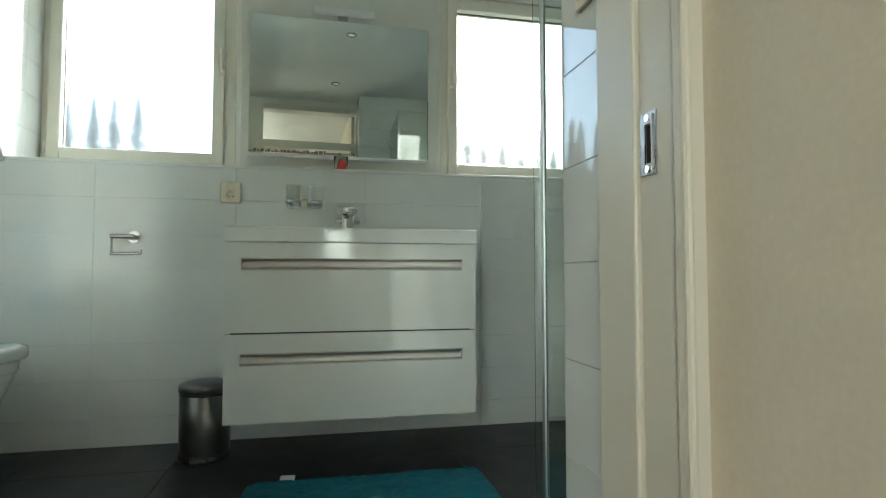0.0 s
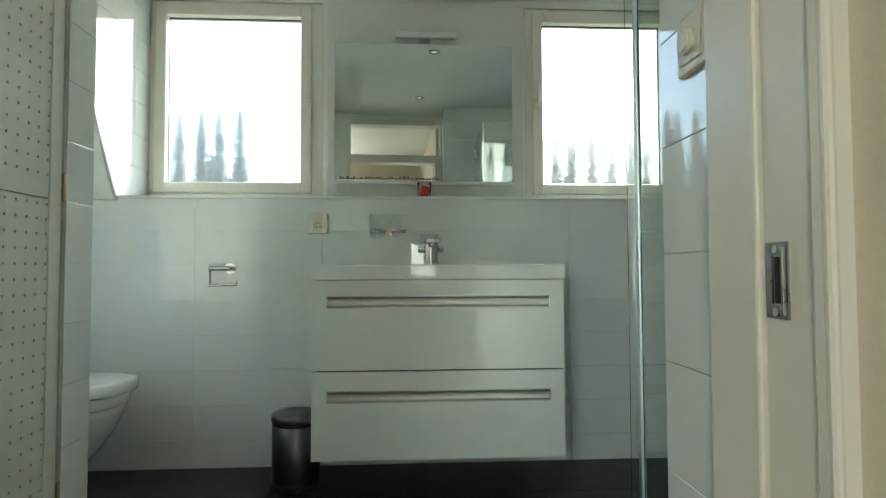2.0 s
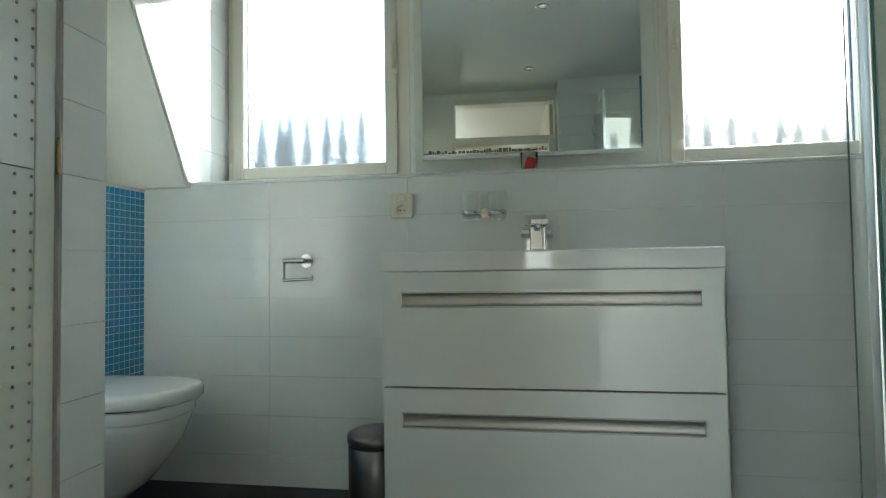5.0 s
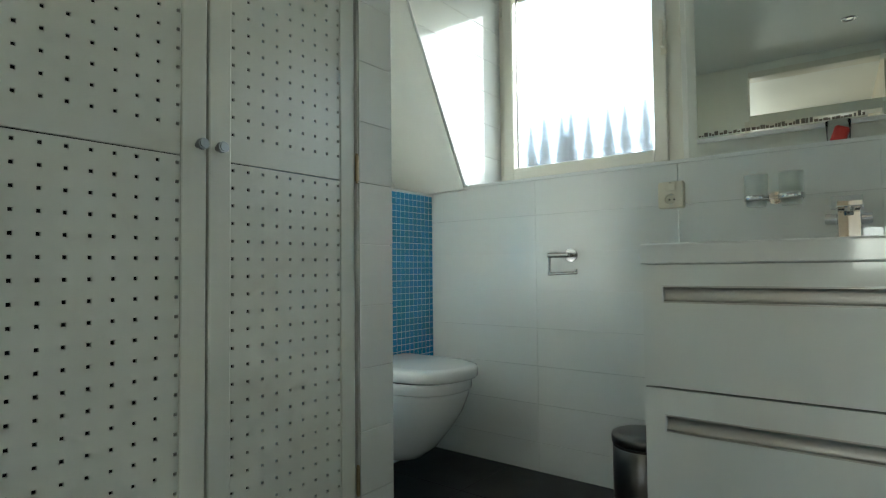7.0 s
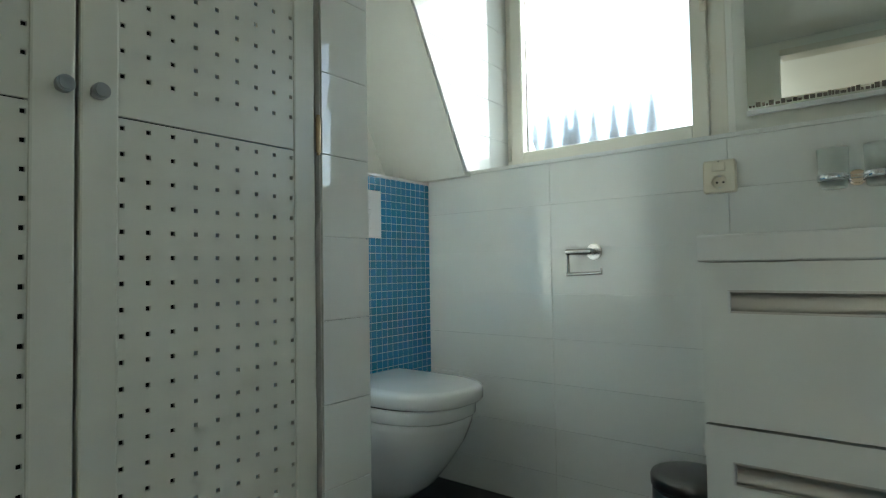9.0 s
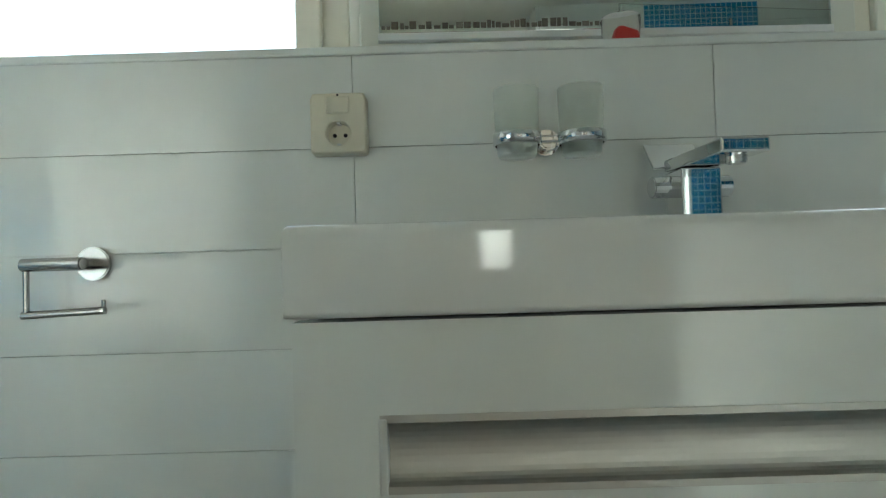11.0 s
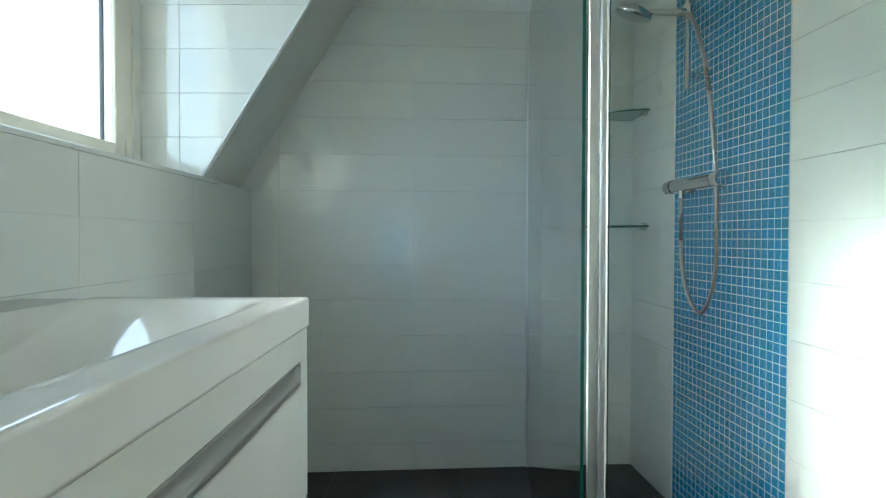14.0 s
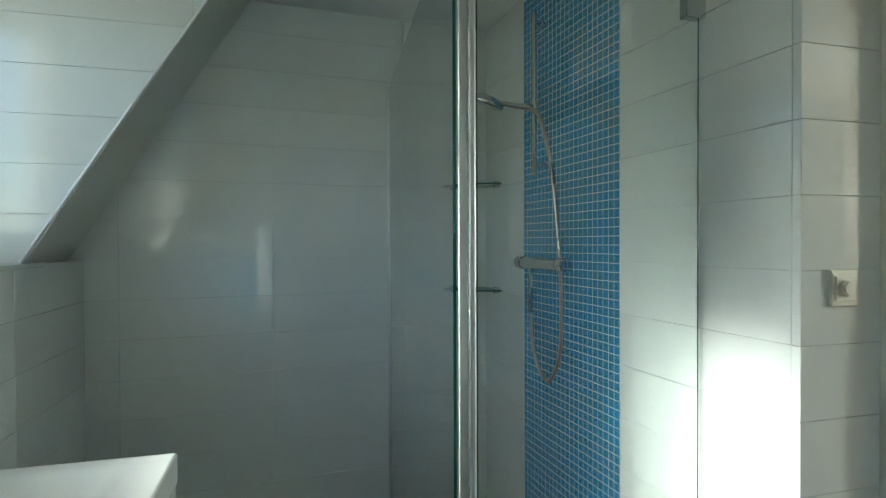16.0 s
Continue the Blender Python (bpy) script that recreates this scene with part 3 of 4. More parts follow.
# ---- closet doors ----
def closet_door(y0, y1, hinge_y, knob_y, first_y, step):
    d = thing("closet_door", "white painted closet door with perforated panels, closed", "closet door", "perforated closet doors", at=(NX, hinge_y, 0))
    off = Vector((NX, hinge_y, 0))

    def put(name, bm, material, label=""):
        bmesh.ops.translate(bm, verts=bm.verts[:], vec=-off)
        return part(name, bm, material, d, label)

    zb, zt, sw = 0.06, 2.30, 0.054
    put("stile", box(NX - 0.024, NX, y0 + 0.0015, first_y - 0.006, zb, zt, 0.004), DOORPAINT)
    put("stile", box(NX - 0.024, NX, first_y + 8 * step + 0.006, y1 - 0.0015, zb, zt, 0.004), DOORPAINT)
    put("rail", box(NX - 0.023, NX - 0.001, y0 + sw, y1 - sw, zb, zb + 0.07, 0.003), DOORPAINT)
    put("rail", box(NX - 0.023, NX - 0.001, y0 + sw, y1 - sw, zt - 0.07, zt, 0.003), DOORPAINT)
    ncol = 9
    a0, a1 = first_y - 0.014, first_y + 8 * step + 0.014
    lines, s = [a0], 0.0037
    for i in range(ncol):
        c = first_y + i * step
        lines += [c - s, c + s]
    lines.append(a1)
    for lo, hi, first, last, name in ((zb + 0.07, 1.2035, 0.16, 1.188, "lower_panel"), (1.2065, zt - 0.07, 1.272, 2.20, "upper_panel")):
        rows, z = [lo], (first if name == "upper_panel" else last - 0.0413 * int((last - first) / 0.0413))
        while z < last + 0.002:
            rows += [z - s, z + s]
            z += 0.0413
        rows.append(hi)
        holes = {(2 * i + 1, 2 * j + 1) for i in range(ncol) for j in range((len(rows) - 2) // 2)}
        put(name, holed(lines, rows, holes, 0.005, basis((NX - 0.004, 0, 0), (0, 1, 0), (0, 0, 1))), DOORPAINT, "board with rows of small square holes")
    k = put("knob", merge(cyl((NX, knob_y, 1.232), (NX + 0.014, knob_y, 1.232), 0.007), cyl((NX + 0.013, knob_y, 1.232), (NX + 0.030, knob_y, 1.232), 0.0125, bevel=0.003)), GREYKNOB, "round grey metal knob")
    for z in (0.36, 1.245, 2.05):
        put("hinge", merge(cyl((NX + 0.004, hinge_y, z - 0.038), (NX + 0.004, hinge_y, z + 0.038), 0.0055, bevel=0.001),
                           cyl((NX + 0.004, hinge_y, z - 0.043), (NX + 0.004, hinge_y, z - 0.039), 0.004), cyl((NX + 0.004, hinge_y, z + 0.039), (NX + 0.004, hinge_y, z + 0.043), 0.004)), BRASS, "tarnished brass hinge")
    return d


closet_door(-1.712, -1.266, -1.2625, -1.690, -1.649, 0.0403)
closet_door(-2.172, -1.714, -2.1755, -1.737, -2.113, 0.0416)
structure("closet_plinth", box(NX - 0.07, NX - 0.03, -2.16, NY - 0.137, 0.0, 0.055), RECESS_SHADE, "dark recessed plinth under the closet doors", "plinth")

# ---- vanity ----
VW, VF, VT = 1.05, -0.630, 1.025
vanity = thing("vanity_cabinet", "white gloss wall-hung vanity cabinet with two drawers", "vanity", at=(VW / 2, 0, 0.23))


def under(parent, name, bm, material, label="", smooth=False):
    bmesh.ops.translate(bm, verts=bm.verts[:], vec=-Vector(parent.matrix_world.translation))
    return part(name, bm, material, parent, label, smooth)


under(vanity, "side_panel", box(0.004, 0.022, VF + 0.024, -0.008, 0.232, 0.958, 0.0015), LACQUER)
under(vanity, "side_panel", box(VW - 0.022, VW - 0.004, VF + 0.024, -0.008, 0.232, 0.958, 0.0015), LACQUER)
under(vanity, "bottom_panel", box(0.023, VW - 0.023, VF + 0.025, -0.009, 0.233, 0.250), LACQUER)
under(vanity, "back_panel", box(0.023, VW - 0.023, -0.020, -0.0085, 0.251, 0.900), LACQUER)
# Added board; its near-black colour paints the shade between the drawers.
under(vanity, "gap_shade_board", box(0.023, VW - 0.023, VF + 0.040, VF + 0.050, 0.251, 0.957), RECESS_SHADE, "added near-black board painting the shade in the drawer gaps")


def drawer(z0, z1, hz0, hz1):
    hx0, hx1 = 0.060, 0.990
    m = basis((0, VF, 0), (1, 0, 0), (0, 0, 1))
    d = under(vanity, "drawer_front", holed([0.004, hx0, hx1, VW - 0.004], [z0, hz0, hz1, z1], {(1, 1)}, 0.022, m), LACQUER, "white gloss drawer front with a slot grip")
    bm = bmesh.new()
    hc, hr = (hz0 + hz1) / 2, (hz1 - hz0) / 2 - 0.003
    hollow = [(VF + 0.0005 + 0.009 * math.cos(q) ** 0.8, hc + hr * math.sin(q)) for q in [radians(-88 + 176 * i / 14) for i in range(15)]]
    prof = [(VF - 0.0015, hz0 - 0.003), (VF - 0.0015, hz0 + 0.002)] + hollow + [(VF - 0.0015, hz1 - 0.002), (VF - 0.0015, hz1 + 0.003), (VF + 0.019, hz1), (VF + 0.019, hz0)]
    a = [bm.verts.new((hx0 + 0.001, y, z)) for y, z in prof]
    b = [bm.verts.new((hx1 - 0.001, y, z)) for y, z in prof]
    for i in range(len(prof)):
        j = (i + 1) % len(prof)
        bm.faces.new((a[i], a[j], b[j], b[i]))
    bm.faces.new(a)
    bm.faces.new(b[::-1])
    bmesh.ops.translate(bm, verts=bm.verts[:], vec=-Vector(vanity.matrix_world.translation))
    part("grip_channel", bm, CHANNEL, d, "satin aluminium grip channel")
    for x in (hx0, hx1 - 0.006):
        e = box(x, x + 0.006, VF - 0.0018, VF + 0.018, hz0 - 0.004, hz1 + 0.001, 0.001)
        bmesh.ops.translate(e, verts=e.verts[:], vec=-Vector(vanity.matrix_world.translation))
        part("grip_end", e, ALU, d)


drawer(0.230, 0.587, 0.463, 0.508)
drawer(0.593, 0.9595, 0.848, 0.894)

# washbasin
basin = thing("washbasin", "white ceramic slab washbasin with a shallow basin, set on the vanity", "washbasin", at=(VW / 2, 0, 0.958))


def smooth01(t):
    t = max(0.0, min(1.0, t))
    return t * t * (3 - 2 * t)


def basin_bm():
    bm = bmesh.new()
    x0, x1, y0, y1 = -0.001, VW + 0.001, VF - 0.003, -0.007
    r = 0.006
    xs = [x0, x0 + 0.0008, x0 + 0.002, x0 + 0.004] + [x0 + 0.0065 + (x1 - x0 - 0.013) * i / 84 for i in range(85)] + [x1 - 0.004, x1 - 0.002, x1 - 0.0008, x1]
    ys = [y0, y0 + 0.0008, y0 + 0.002, y0 + 0.004] + [y0 + 0.0065 + (y1 - y0 - 0.0065) * j / 52 for j in range(53)]
    nx, ny = len(xs) - 1, len(ys) - 1
    grid = []
    for i in range(nx + 1):
        row = []
        for j in range(ny + 1):
            x, y = xs[i], ys[j]
            a = smooth01((x - 0.085) / 0.05) * (0.25 * smooth01((VW - 0.045 - x) / 0.36) + 0.75 * min(1.0, max(0.0, (VW - 0.045 - x) / 0.36)))
            b = smooth01((y - (VF + 0.062)) / 0.07) * smooth01((-0.165 - y) / 0.035)
            z = VT - 0.092 * a * b
            d = min(x - x0, x1 - x, y - y0)
            if d < r:
                z -= r - math.sqrt(max(0.0, r * r - (r - d) ** 2))
            z -= 0.004 * smooth01((y + 0.172) / 0.024)
            row.append(bm.verts.new((x, y, z)))
        grid.append(row)
    for i in range(nx):
        for j in range(ny):
            bm.faces.new((grid[i][j], grid[i + 1][j], grid[i + 1][j + 1], grid[i][j + 1]))
    edge = [grid[i][0] for i in range(nx + 1)] + [grid[nx][j] for j in range(1, ny + 1)] + [grid[i][ny] for i in range(nx - 1, -1, -1)] + [grid[0][j] for j in range(ny - 1, 0, -1)]
    rings = [[bm.verts.new((v.co.x, v.co.y, z)) for v in edge] for z in (VT - r - 0.0015, VT - r - 0.004, 0.967)]
    for top, bot in zip([edge] + rings, rings):
        for i in range(len(edge)):
            j = (i + 1) % len(edge)
            bm.faces.new((top[i], bot[i], bot[j], top[j]))
    edge = rings[-1]
    low = [bm.verts.new((v.co.x, v.co.y, 0.963)) for v in edge]
    inn = [bm.verts.new((min(max(v.co.x, x0 + 0.02), x1 - 0.02), min(max(v.co.y, y0 + 0.022), y1 - 0.005), 0.960)) for v in edge]
    for i in range(len(edge)):
        j = (i + 1) % len(edge)
        bm.faces.new((edge[i], low[i], low[j], edge[j]))
        bm.faces.new((low[i], inn[i], inn[j], low[j]))
    return bm


slab = under(basin, "basin_slab", basin_bm(), CERAMIC, smooth=True)
ov = Vector((0.602, -0.184, 0.984))
tilt = Matrix.Translation(ov) @ pose(0, 0, 0, 68, 0, 0)
bm = lathe([(0.012, -0.004), (0.012, 0.002), (0.017, 0.005), (0.022, 0.002), (0.023, -0.003)])
bmesh.ops.transform(bm, matrix=tilt, verts=bm.verts[:])
under(basin, "overflow_ring", bm, CHROME, "chrome overflow ring", True)
bm = lathe([(0, 0.0), (0.0125, 0.0)])
bmesh.ops.transform(bm, matrix=tilt, verts=bm.verts[:])
# Near-black disc paints the shade inside the overflow.
under(basin, "overflow_hole", bm, RECESS_SHADE)
under(basin, "drain", lathe([(0, 0.009), (0.022, 0.008), (0.030, 0.004), (0.032, -0.002)], center=(0.56, -0.37, VT - 0.092)), CHROME, "round chrome drain cover", True)

# tap
TX, TY, TZ = 0.511, -0.105, VT - 0.004
tap = thing("basin_tap", "square chrome basin tap with a flat spout", "tap", at=(TX, TY, TZ))
under(tap, "tap_body", box(TX - 0.032, TX + 0.032, TY - 0.030, TY + 0.030, TZ, TZ + 0.112, 0.003), CHROME)
under(tap, "tap_base", box(TX - 0.034, TX + 0.034, TY - 0.032, TY + 0.032, TZ, TZ + 0.022, 0.002), CHROME)
bm = box(TX - 0.034, TX + 0.034, TY - 0.150, TY + 0.028, TZ + 0.113, TZ + 0.133, 0.003)
under(tap, "spout", bm, CHROME)
under(tap, "aerator", cyl((TX, TY - 0.125, TZ + 0.100), (TX, TY - 0.125, TZ + 0.1135), 0.014, bevel=0.002), CHROME)
under(tap, "valve_barrel", cyl((TX - 0.066, TY + 0.006, TZ + 0.086), (TX + 0.062, TY + 0.006, TZ + 0.086), 0.018, bevel=0.002), CHROME)
bm = box(-0.045, 0.045, -0.003, 0.003, 0.0, 0.062, 0.0015)
bmesh.ops.transform(bm, matrix=pose(TX - 0.004, TY + 0.034, TZ + 0.120, -40, 0, 0), verts=bm.verts[:])
under(tap, "lever_plate", bm, CHROME, "flat tilted chrome lever plate")

tap.matrix_world = pose(TX, TY, TZ, 0, 0, 2.5)

# ---- mirror ----
mirror = thing("mirror", "frameless rectangular mirror with a spotted lower edge", "mirror", at=(0.487, YW - 0.05, 1.508))
under(mirror, "mirror_glass", box(-0.023, 0.998, YW - 0.060, YW - 0.048, 1.508, 2.302, 0.001), MIRROR)
rnd = random.Random(4)
bm = bmesh.new()
x = -0.018
while x < 0.56:
    w = rnd.uniform(0.006, 0.016)
    h = rnd.uniform(0.006, 0.020)
    bm = merge(bm, box(x, x + w, YW - 0.0606, YW - 0.0601, 1.516, 1.516 + h))
    x += w + rnd.uniform(0.001, 0.006)
under(mirror, "spotted_edge", bm, MIRRORWEAR, "brown blistered silvering along the lower edge")
under(mirror, "mirror_trim", box(-0.026, 1.001, YW - 0.064, YW - 0.046, 1.490, 1.507, 0.002), WHITEPLASTIC, "white support strip")
mirror.matrix_world = pose(0.487, YW - 0.064, 1.508, 0, 0, 1.35)
mlamp = thing("mirror_lamp", "slim white lamp bar above the mirror", "lamp", at=(0.49, YW - 0.05, 2.31))
under(mlamp, "lamp_mount", box(0.462, 0.520, YW - 0.075, YW - 0.045, 2.306, 2.334, 0.003), STEEL)
under(mlamp, "lamp_bar", box(0.318, 0.672, YW - 0.095, YW - 0.060, 2.335, 2.372, 0.008), WHITEPLASTIC)

# ---- wall fittings ----
sock = thing("wall_socket", "cream wall socket with a rocker switch", "socket", at=(-0.072, -0.006, 1.245))
SX, SZ = -0.072, 1.245


def socket_plate():
    """Rounded cover plate with a round well sunk into it."""
    wz, n = SZ - 0.018, 56

    def ring_at(hx, hz, y, r):
        out = []
        for i in range(n):
            q = 2 * math.pi * i / n
            c, e = math.cos(q), math.sin(q)
            tx = hx / abs(c) if abs(c) > 1e-6 else 9
            tz = (SZ + hz - wz if e > 0 else wz - SZ + hz) / abs(e) if abs(e) > 1e-6 else 9
            x, z = c * min(tx, tz), wz + e * min(tx, tz) - SZ
            ax, az = max(0.0, abs(x) - hx + r), max(0.0, abs(z) - hz + r)
            k = math.hypot(ax, az)
            if k > r:
                x, z = math.copysign(abs(x) - ax + ax * r / k, x), math.copysign(abs(z) - az + az * r / k, z)
            out.append((SX + x, y, SZ + z))
        return out

    round_at = lambda r, y: [(SX + r * math.cos(2 * math.pi * i / n), y, wz + r * math.sin(2 * math.pi * i / n)) for i in range(n)]
    return loft([ring_at(0.0495, 0.054, -0.0062, 0.007), ring_at(0.0495, 0.054, -0.027, 0.007), ring_at(0.0485, 0.053, -0.0315, 0.007), ring_at(0.0460, 0.0505, -0.034, 0.007),
                 round_at(0.0235, -0.034), round_at(0.0215, -0.0325), round_at(0.0205, -0.014), round_at(0.004, -0.014)])


under(sock, "cover_plate", socket_plate(), CREAM)
under(sock, "rocker", box(SX - 0.021, SX + 0.021, -0.040, -0.0342, SZ + 0.016, SZ + 0.046, 0.003), CREAM, "cream rocker switch")
# Pin holes are near-black studs, their inner shade put into the colour.
for dx in (-0.0095, 0.0095):
    under(sock, "pin_hole", cyl((SX + dx, -0.0138, SZ - 0.018), (SX + dx, -0.0155, SZ - 0.018), 0.0036, seg=10), RECESS_SHADE)
under(sock, "earth_clip", box(SX - 0.003, SX + 0.003, -0.031, -0.0145, SZ - 0.0005, SZ + 0.0025), ALU)
under(sock, "earth_clip", box(SX - 0.003, SX + 0.003, -0.031, -0.0145, SZ - 0.0385, SZ - 0.0355), ALU)
under(sock, "pin_hole", cyl((SX, -0.0335, SZ + 0.0495), (SX, -0.0346, SZ + 0.0495), 0.002, seg=8), RECESS_SHADE)

roll = thing("toilet_roll_holder", "brushed steel toilet roll holder without a roll", "roll holder", at=(-0.517, -0.006, 1.012))
RX, RZ = -0.517, 1.012
under(roll, "wall_disc", cyl((RX, -0.006, RZ), (RX, -0.017, RZ), 0.030, seg=32, bevel=0.002), SATIN)
under(roll, "stem", cyl((RX, -0.017, RZ), (RX, -0.062, RZ), 0.011, seg=16), SATIN)
under(roll, "upper_bar", cyl((RX + 0.012, -0.060, RZ), (RX - 0.092, -0.060, RZ), 0.0115, seg=16, bevel=0.002), SATIN)
under(roll, "side_bar", cyl((RX - 0.085, -0.060, RZ + 0.004), (RX - 0.085, -0.060, RZ - 0.088), 0.005, seg=12), SATIN)
under(roll, "lower_bar", tube([(RX - 0.092, -0.060, RZ - 0.085), (RX + 0.048, -0.060, RZ - 0.080)], 0.0068, 14), SATIN)
under(roll, "end_pin", cyl((RX + 0.046, -0.060, RZ - 0.082), (RX + 0.046, -0.060, RZ - 0.062), 0.0035, seg=10), SATIN)

hold = thing("tumbler_holder", "chrome double tumbler holder with two frosted glasses", "tumbler holder", at=(0.292, -0.006, 1.195))
HX, HZ = 0.292, 1.201
under(hold, "wall_mount", merge(cyl((HX, -0.006, HZ), (HX, -0.030, HZ), 0.023, seg=28, bevel=0.003), cyl((HX, -0.028, HZ), (HX, -0.052, HZ), 0.017, seg=24, bevel=0.003)), CHROME)
under(hold, "cross_bar", box(HX - 0.026, HX + 0.026, -0.060, -0.046, HZ - 0.006, HZ + 0.006, 0.003), CHROME)
for sx in (-1, 1):
    c = (HX + sx * 0.055, -0.056, HZ)
    under(hold, "ring", lathe([(0.0375, -0.010), (0.04135, -0.009), (0.04135, 0.009), (0.0375, 0.010), (0.0375, -0.010)], 32, c), CHROME, "", True)
    g = under(hold, "tumbler", lathe([(0.0, -0.032), (0.030, -0.031), (0.033, -0.026), (0.0365, 0.020), (0.0385, 0.085), (0.0370, 0.085), (0.035, 0.020), (0.0315, -0.024), (0.0, -0.027)], 32, c), CUPGLASS, "frosted glass tumbler", True)
    g.visible_shadow = False

beaker = thing("beaker", "clear plastic beaker with red contents on the sill", "beaker", at=(0.482, 0.13, SILL + 0.004))
bm = lathe([(0.0, 0.002), (0.030, 0.0), (0.034, 0.004), (0.040, 0.095), (0.0385, 0.095), (0.0325, 0.006), (0.0, 0.005)], 28, (0.482, 0.13, SILL + 0.004))
g = under(beaker, "cup", bm, CLEARCUP, "", True)
g.visible_shadow = False
bm = box(0.458, 0.506, 0.112, 0.148, SILL + 0.012, SILL + 0.074, 0.010)
bmesh.ops.rotate(bm, verts=bm.verts[:], cent=(0.482, 0.13, SILL + 0.03), matrix=Matrix.Rotation(0.35, 3, "Y"))
under(beaker, "contents", bm, RED, "red object inside the beaker")

dim = thing("dimmer_switch", "cream dimmer switch with a round knob", "switch", at=(CORNER.x - 0.006, -2.135, 1.342))
DY, DZ, DX = -2.135, 1.342, CORNER.x - 0.0065
under(dim, "cover_plate", box(DX - 0.010, DX, DY - 0.042, DY + 0.042, DZ - 0.044, DZ + 0.044, 0.003), CREAM)
under(dim, "inner_plate", box(DX - 0.013, DX - 0.0102, DY - 0.030, DY + 0.030, DZ - 0.030, DZ + 0.030, 0.001), CREAM)
under(dim, "dial", cyl((DX - 0.0132, DY, DZ), (DX - 0.024, DY, DZ), 0.020, 0.0185, seg=32, bevel=0.003), CREAM, "round dimmer dial")

# ---- toilet ----
def d_shape(length, half, straight, n=14):
    """Outline of a toilet seen from above: square at the wall, round in front."""
    a = [(0.0, half * 0.96), (length * 0.06, half)]
    for k in range(n + 1):
        t = math.pi / 2 * (1 - 2 * k / n)
        e = 0.82
        cx, cy = abs(math.cos(t)) ** e, math.copysign(abs(math.sin(t)) ** e, t)
        a.append((straight + (length - straight) * cx, half * cy))
    return a + [(length * 0.06, -half), (0.0, -half * 0.96)]


WCY = -0.465
wc = thing("toilet", "white wall-hung toilet with the lid closed", "toilet", at=(XL + 0.005, WCY, 0.0))


def wc_section(z, length, half, straight, x0=0.0):
    return [(x0 + x, y, z + 0.014) for x, y in d_shape(length * 0.965, half, straight * 0.965)]


bowl = [wc_section(0.105, 0.25, 0.100, 0.10), wc_section(0.112, 0.30, 0.118, 0.12), wc_section(0.16, 0.365, 0.140, 0.14), wc_section(0.24, 0.435, 0.165, 0.18),
        wc_section(0.32, 0.490, 0.188, 0.22), wc_section(0.39, 0.520, 0.202, 0.245), wc_section(0.418, 0.526, 0.205, 0.25), wc_section(0.421, 0.523, 0.203, 0.25)]
part("bowl", loft(bowl), CERAMIC, wc, "", True)
rim = [wc_section(0.4215, 0.530, 0.207, 0.25, 0.003), wc_section(0.427, 0.536, 0.211, 0.25, 0.001), wc_section(0.462, 0.538, 0.213, 0.25), wc_section(0.469, 0.533, 0.210, 0.25, 0.002)]
part("rim", loft(rim), CERAMIC, wc, "", True)
# Black slab paints the line of shade between rim and lid.
part("seat", loft([wc_section(0.4695, 0.520, 0.200, 0.25, 0.01), wc_section(0.4755, 0.520, 0.200, 0.25, 0.01)]), BLACK, wc, "black slab painting the shaded gap under the lid")
lid = [wc_section(0.476, 0.535, 0.210, 0.25, 0.03), wc_section(0.481, 0.540, 0.214, 0.25, 0.03), wc_section(0.509, 0.540, 0.214, 0.25, 0.03), wc_section(0.520, 0.533, 0.209, 0.25, 0.034), wc_section(0.526, 0.518, 0.198, 0.25, 0.04), wc_section(0.529, 0.48, 0.17, 0.24, 0.05)]
part("lid", loft(lid), CERAMIC, wc, "closed white toilet lid", True)

flush = thing("flush_plate", "white flush plate with two buttons on the mosaic", "flush plate", at=(XL + 0.005, -0.484, 1.19))
FY = -0.484
under(flush, "plate", box(XL + 0.0045, XL + 0.016, FY - 0.147, FY + 0.147, 1.090, 1.290, 0.004), WHITEPLASTIC)
under(flush, "button", box(XL + 0.0165, XL + 0.022, FY - 0.10, FY + 0.085, 1.205, 1.262, 0.003), WHITEPLASTIC)
under(flush, "button", box(XL + 0.0165, XL + 0.022, FY - 0.10, FY + 0.085, 1.125, 1.196, 0.003), WHITEPLASTIC)

# ---- towel radiator in the niche ----
rad = thing("towel_radiator", "white towel radiator with horizontal tubes on the partition", "radiator", at=(-1.03, NY + 0.006, 1.0))
for x in (-1.24, -0.82):
    under(rad, "upright", box(x - 0.015, x + 0.015, NY + 0.045, NY + 0.075, 0.70, 1.82, 0.004), WHITEPLASTIC)
zz = 0.74
for count in (7, 7, 8):
    for k in range(count):
        under(rad, "tube", cyl((-1.225, NY + 0.075, zz), (-0.835, NY + 0.075, zz), 0.013, seg=12), WHITEPLASTIC)
        zz += 0.041
    zz += 0.06
for x in (-1.24, -0.82):
    for z in (0.80, 1.72):
        under(rad, "wall_bracket", cyl((x, NY + 0.004, z), (x, NY + 0.047, z), 0.010, seg=12), WHITEPLASTIC)

# ---- pedal bin ----
BX, BY, BR = -0.130, -0.255, 0.110
pbin = thing("pedal_bin", "brushed steel pedal bin with a closed lid", "bin", at=(BX, BY, 0.0))
part("bin_base", lathe([(0.0, 0.0), (BR + 0.002, 0.0), (BR + 0.004, 0.006), (BR + 0.004, 0.024), (BR, 0.027)], 36), BLACK, pbin, "black plastic base ring", True)
part("bin_body", lathe([(BR - 0.001, 0.026), (BR, 0.028), (BR, 0.286), (BR - 0.002, 0.288)], 48), BINSTEEL, pbin, "", True)
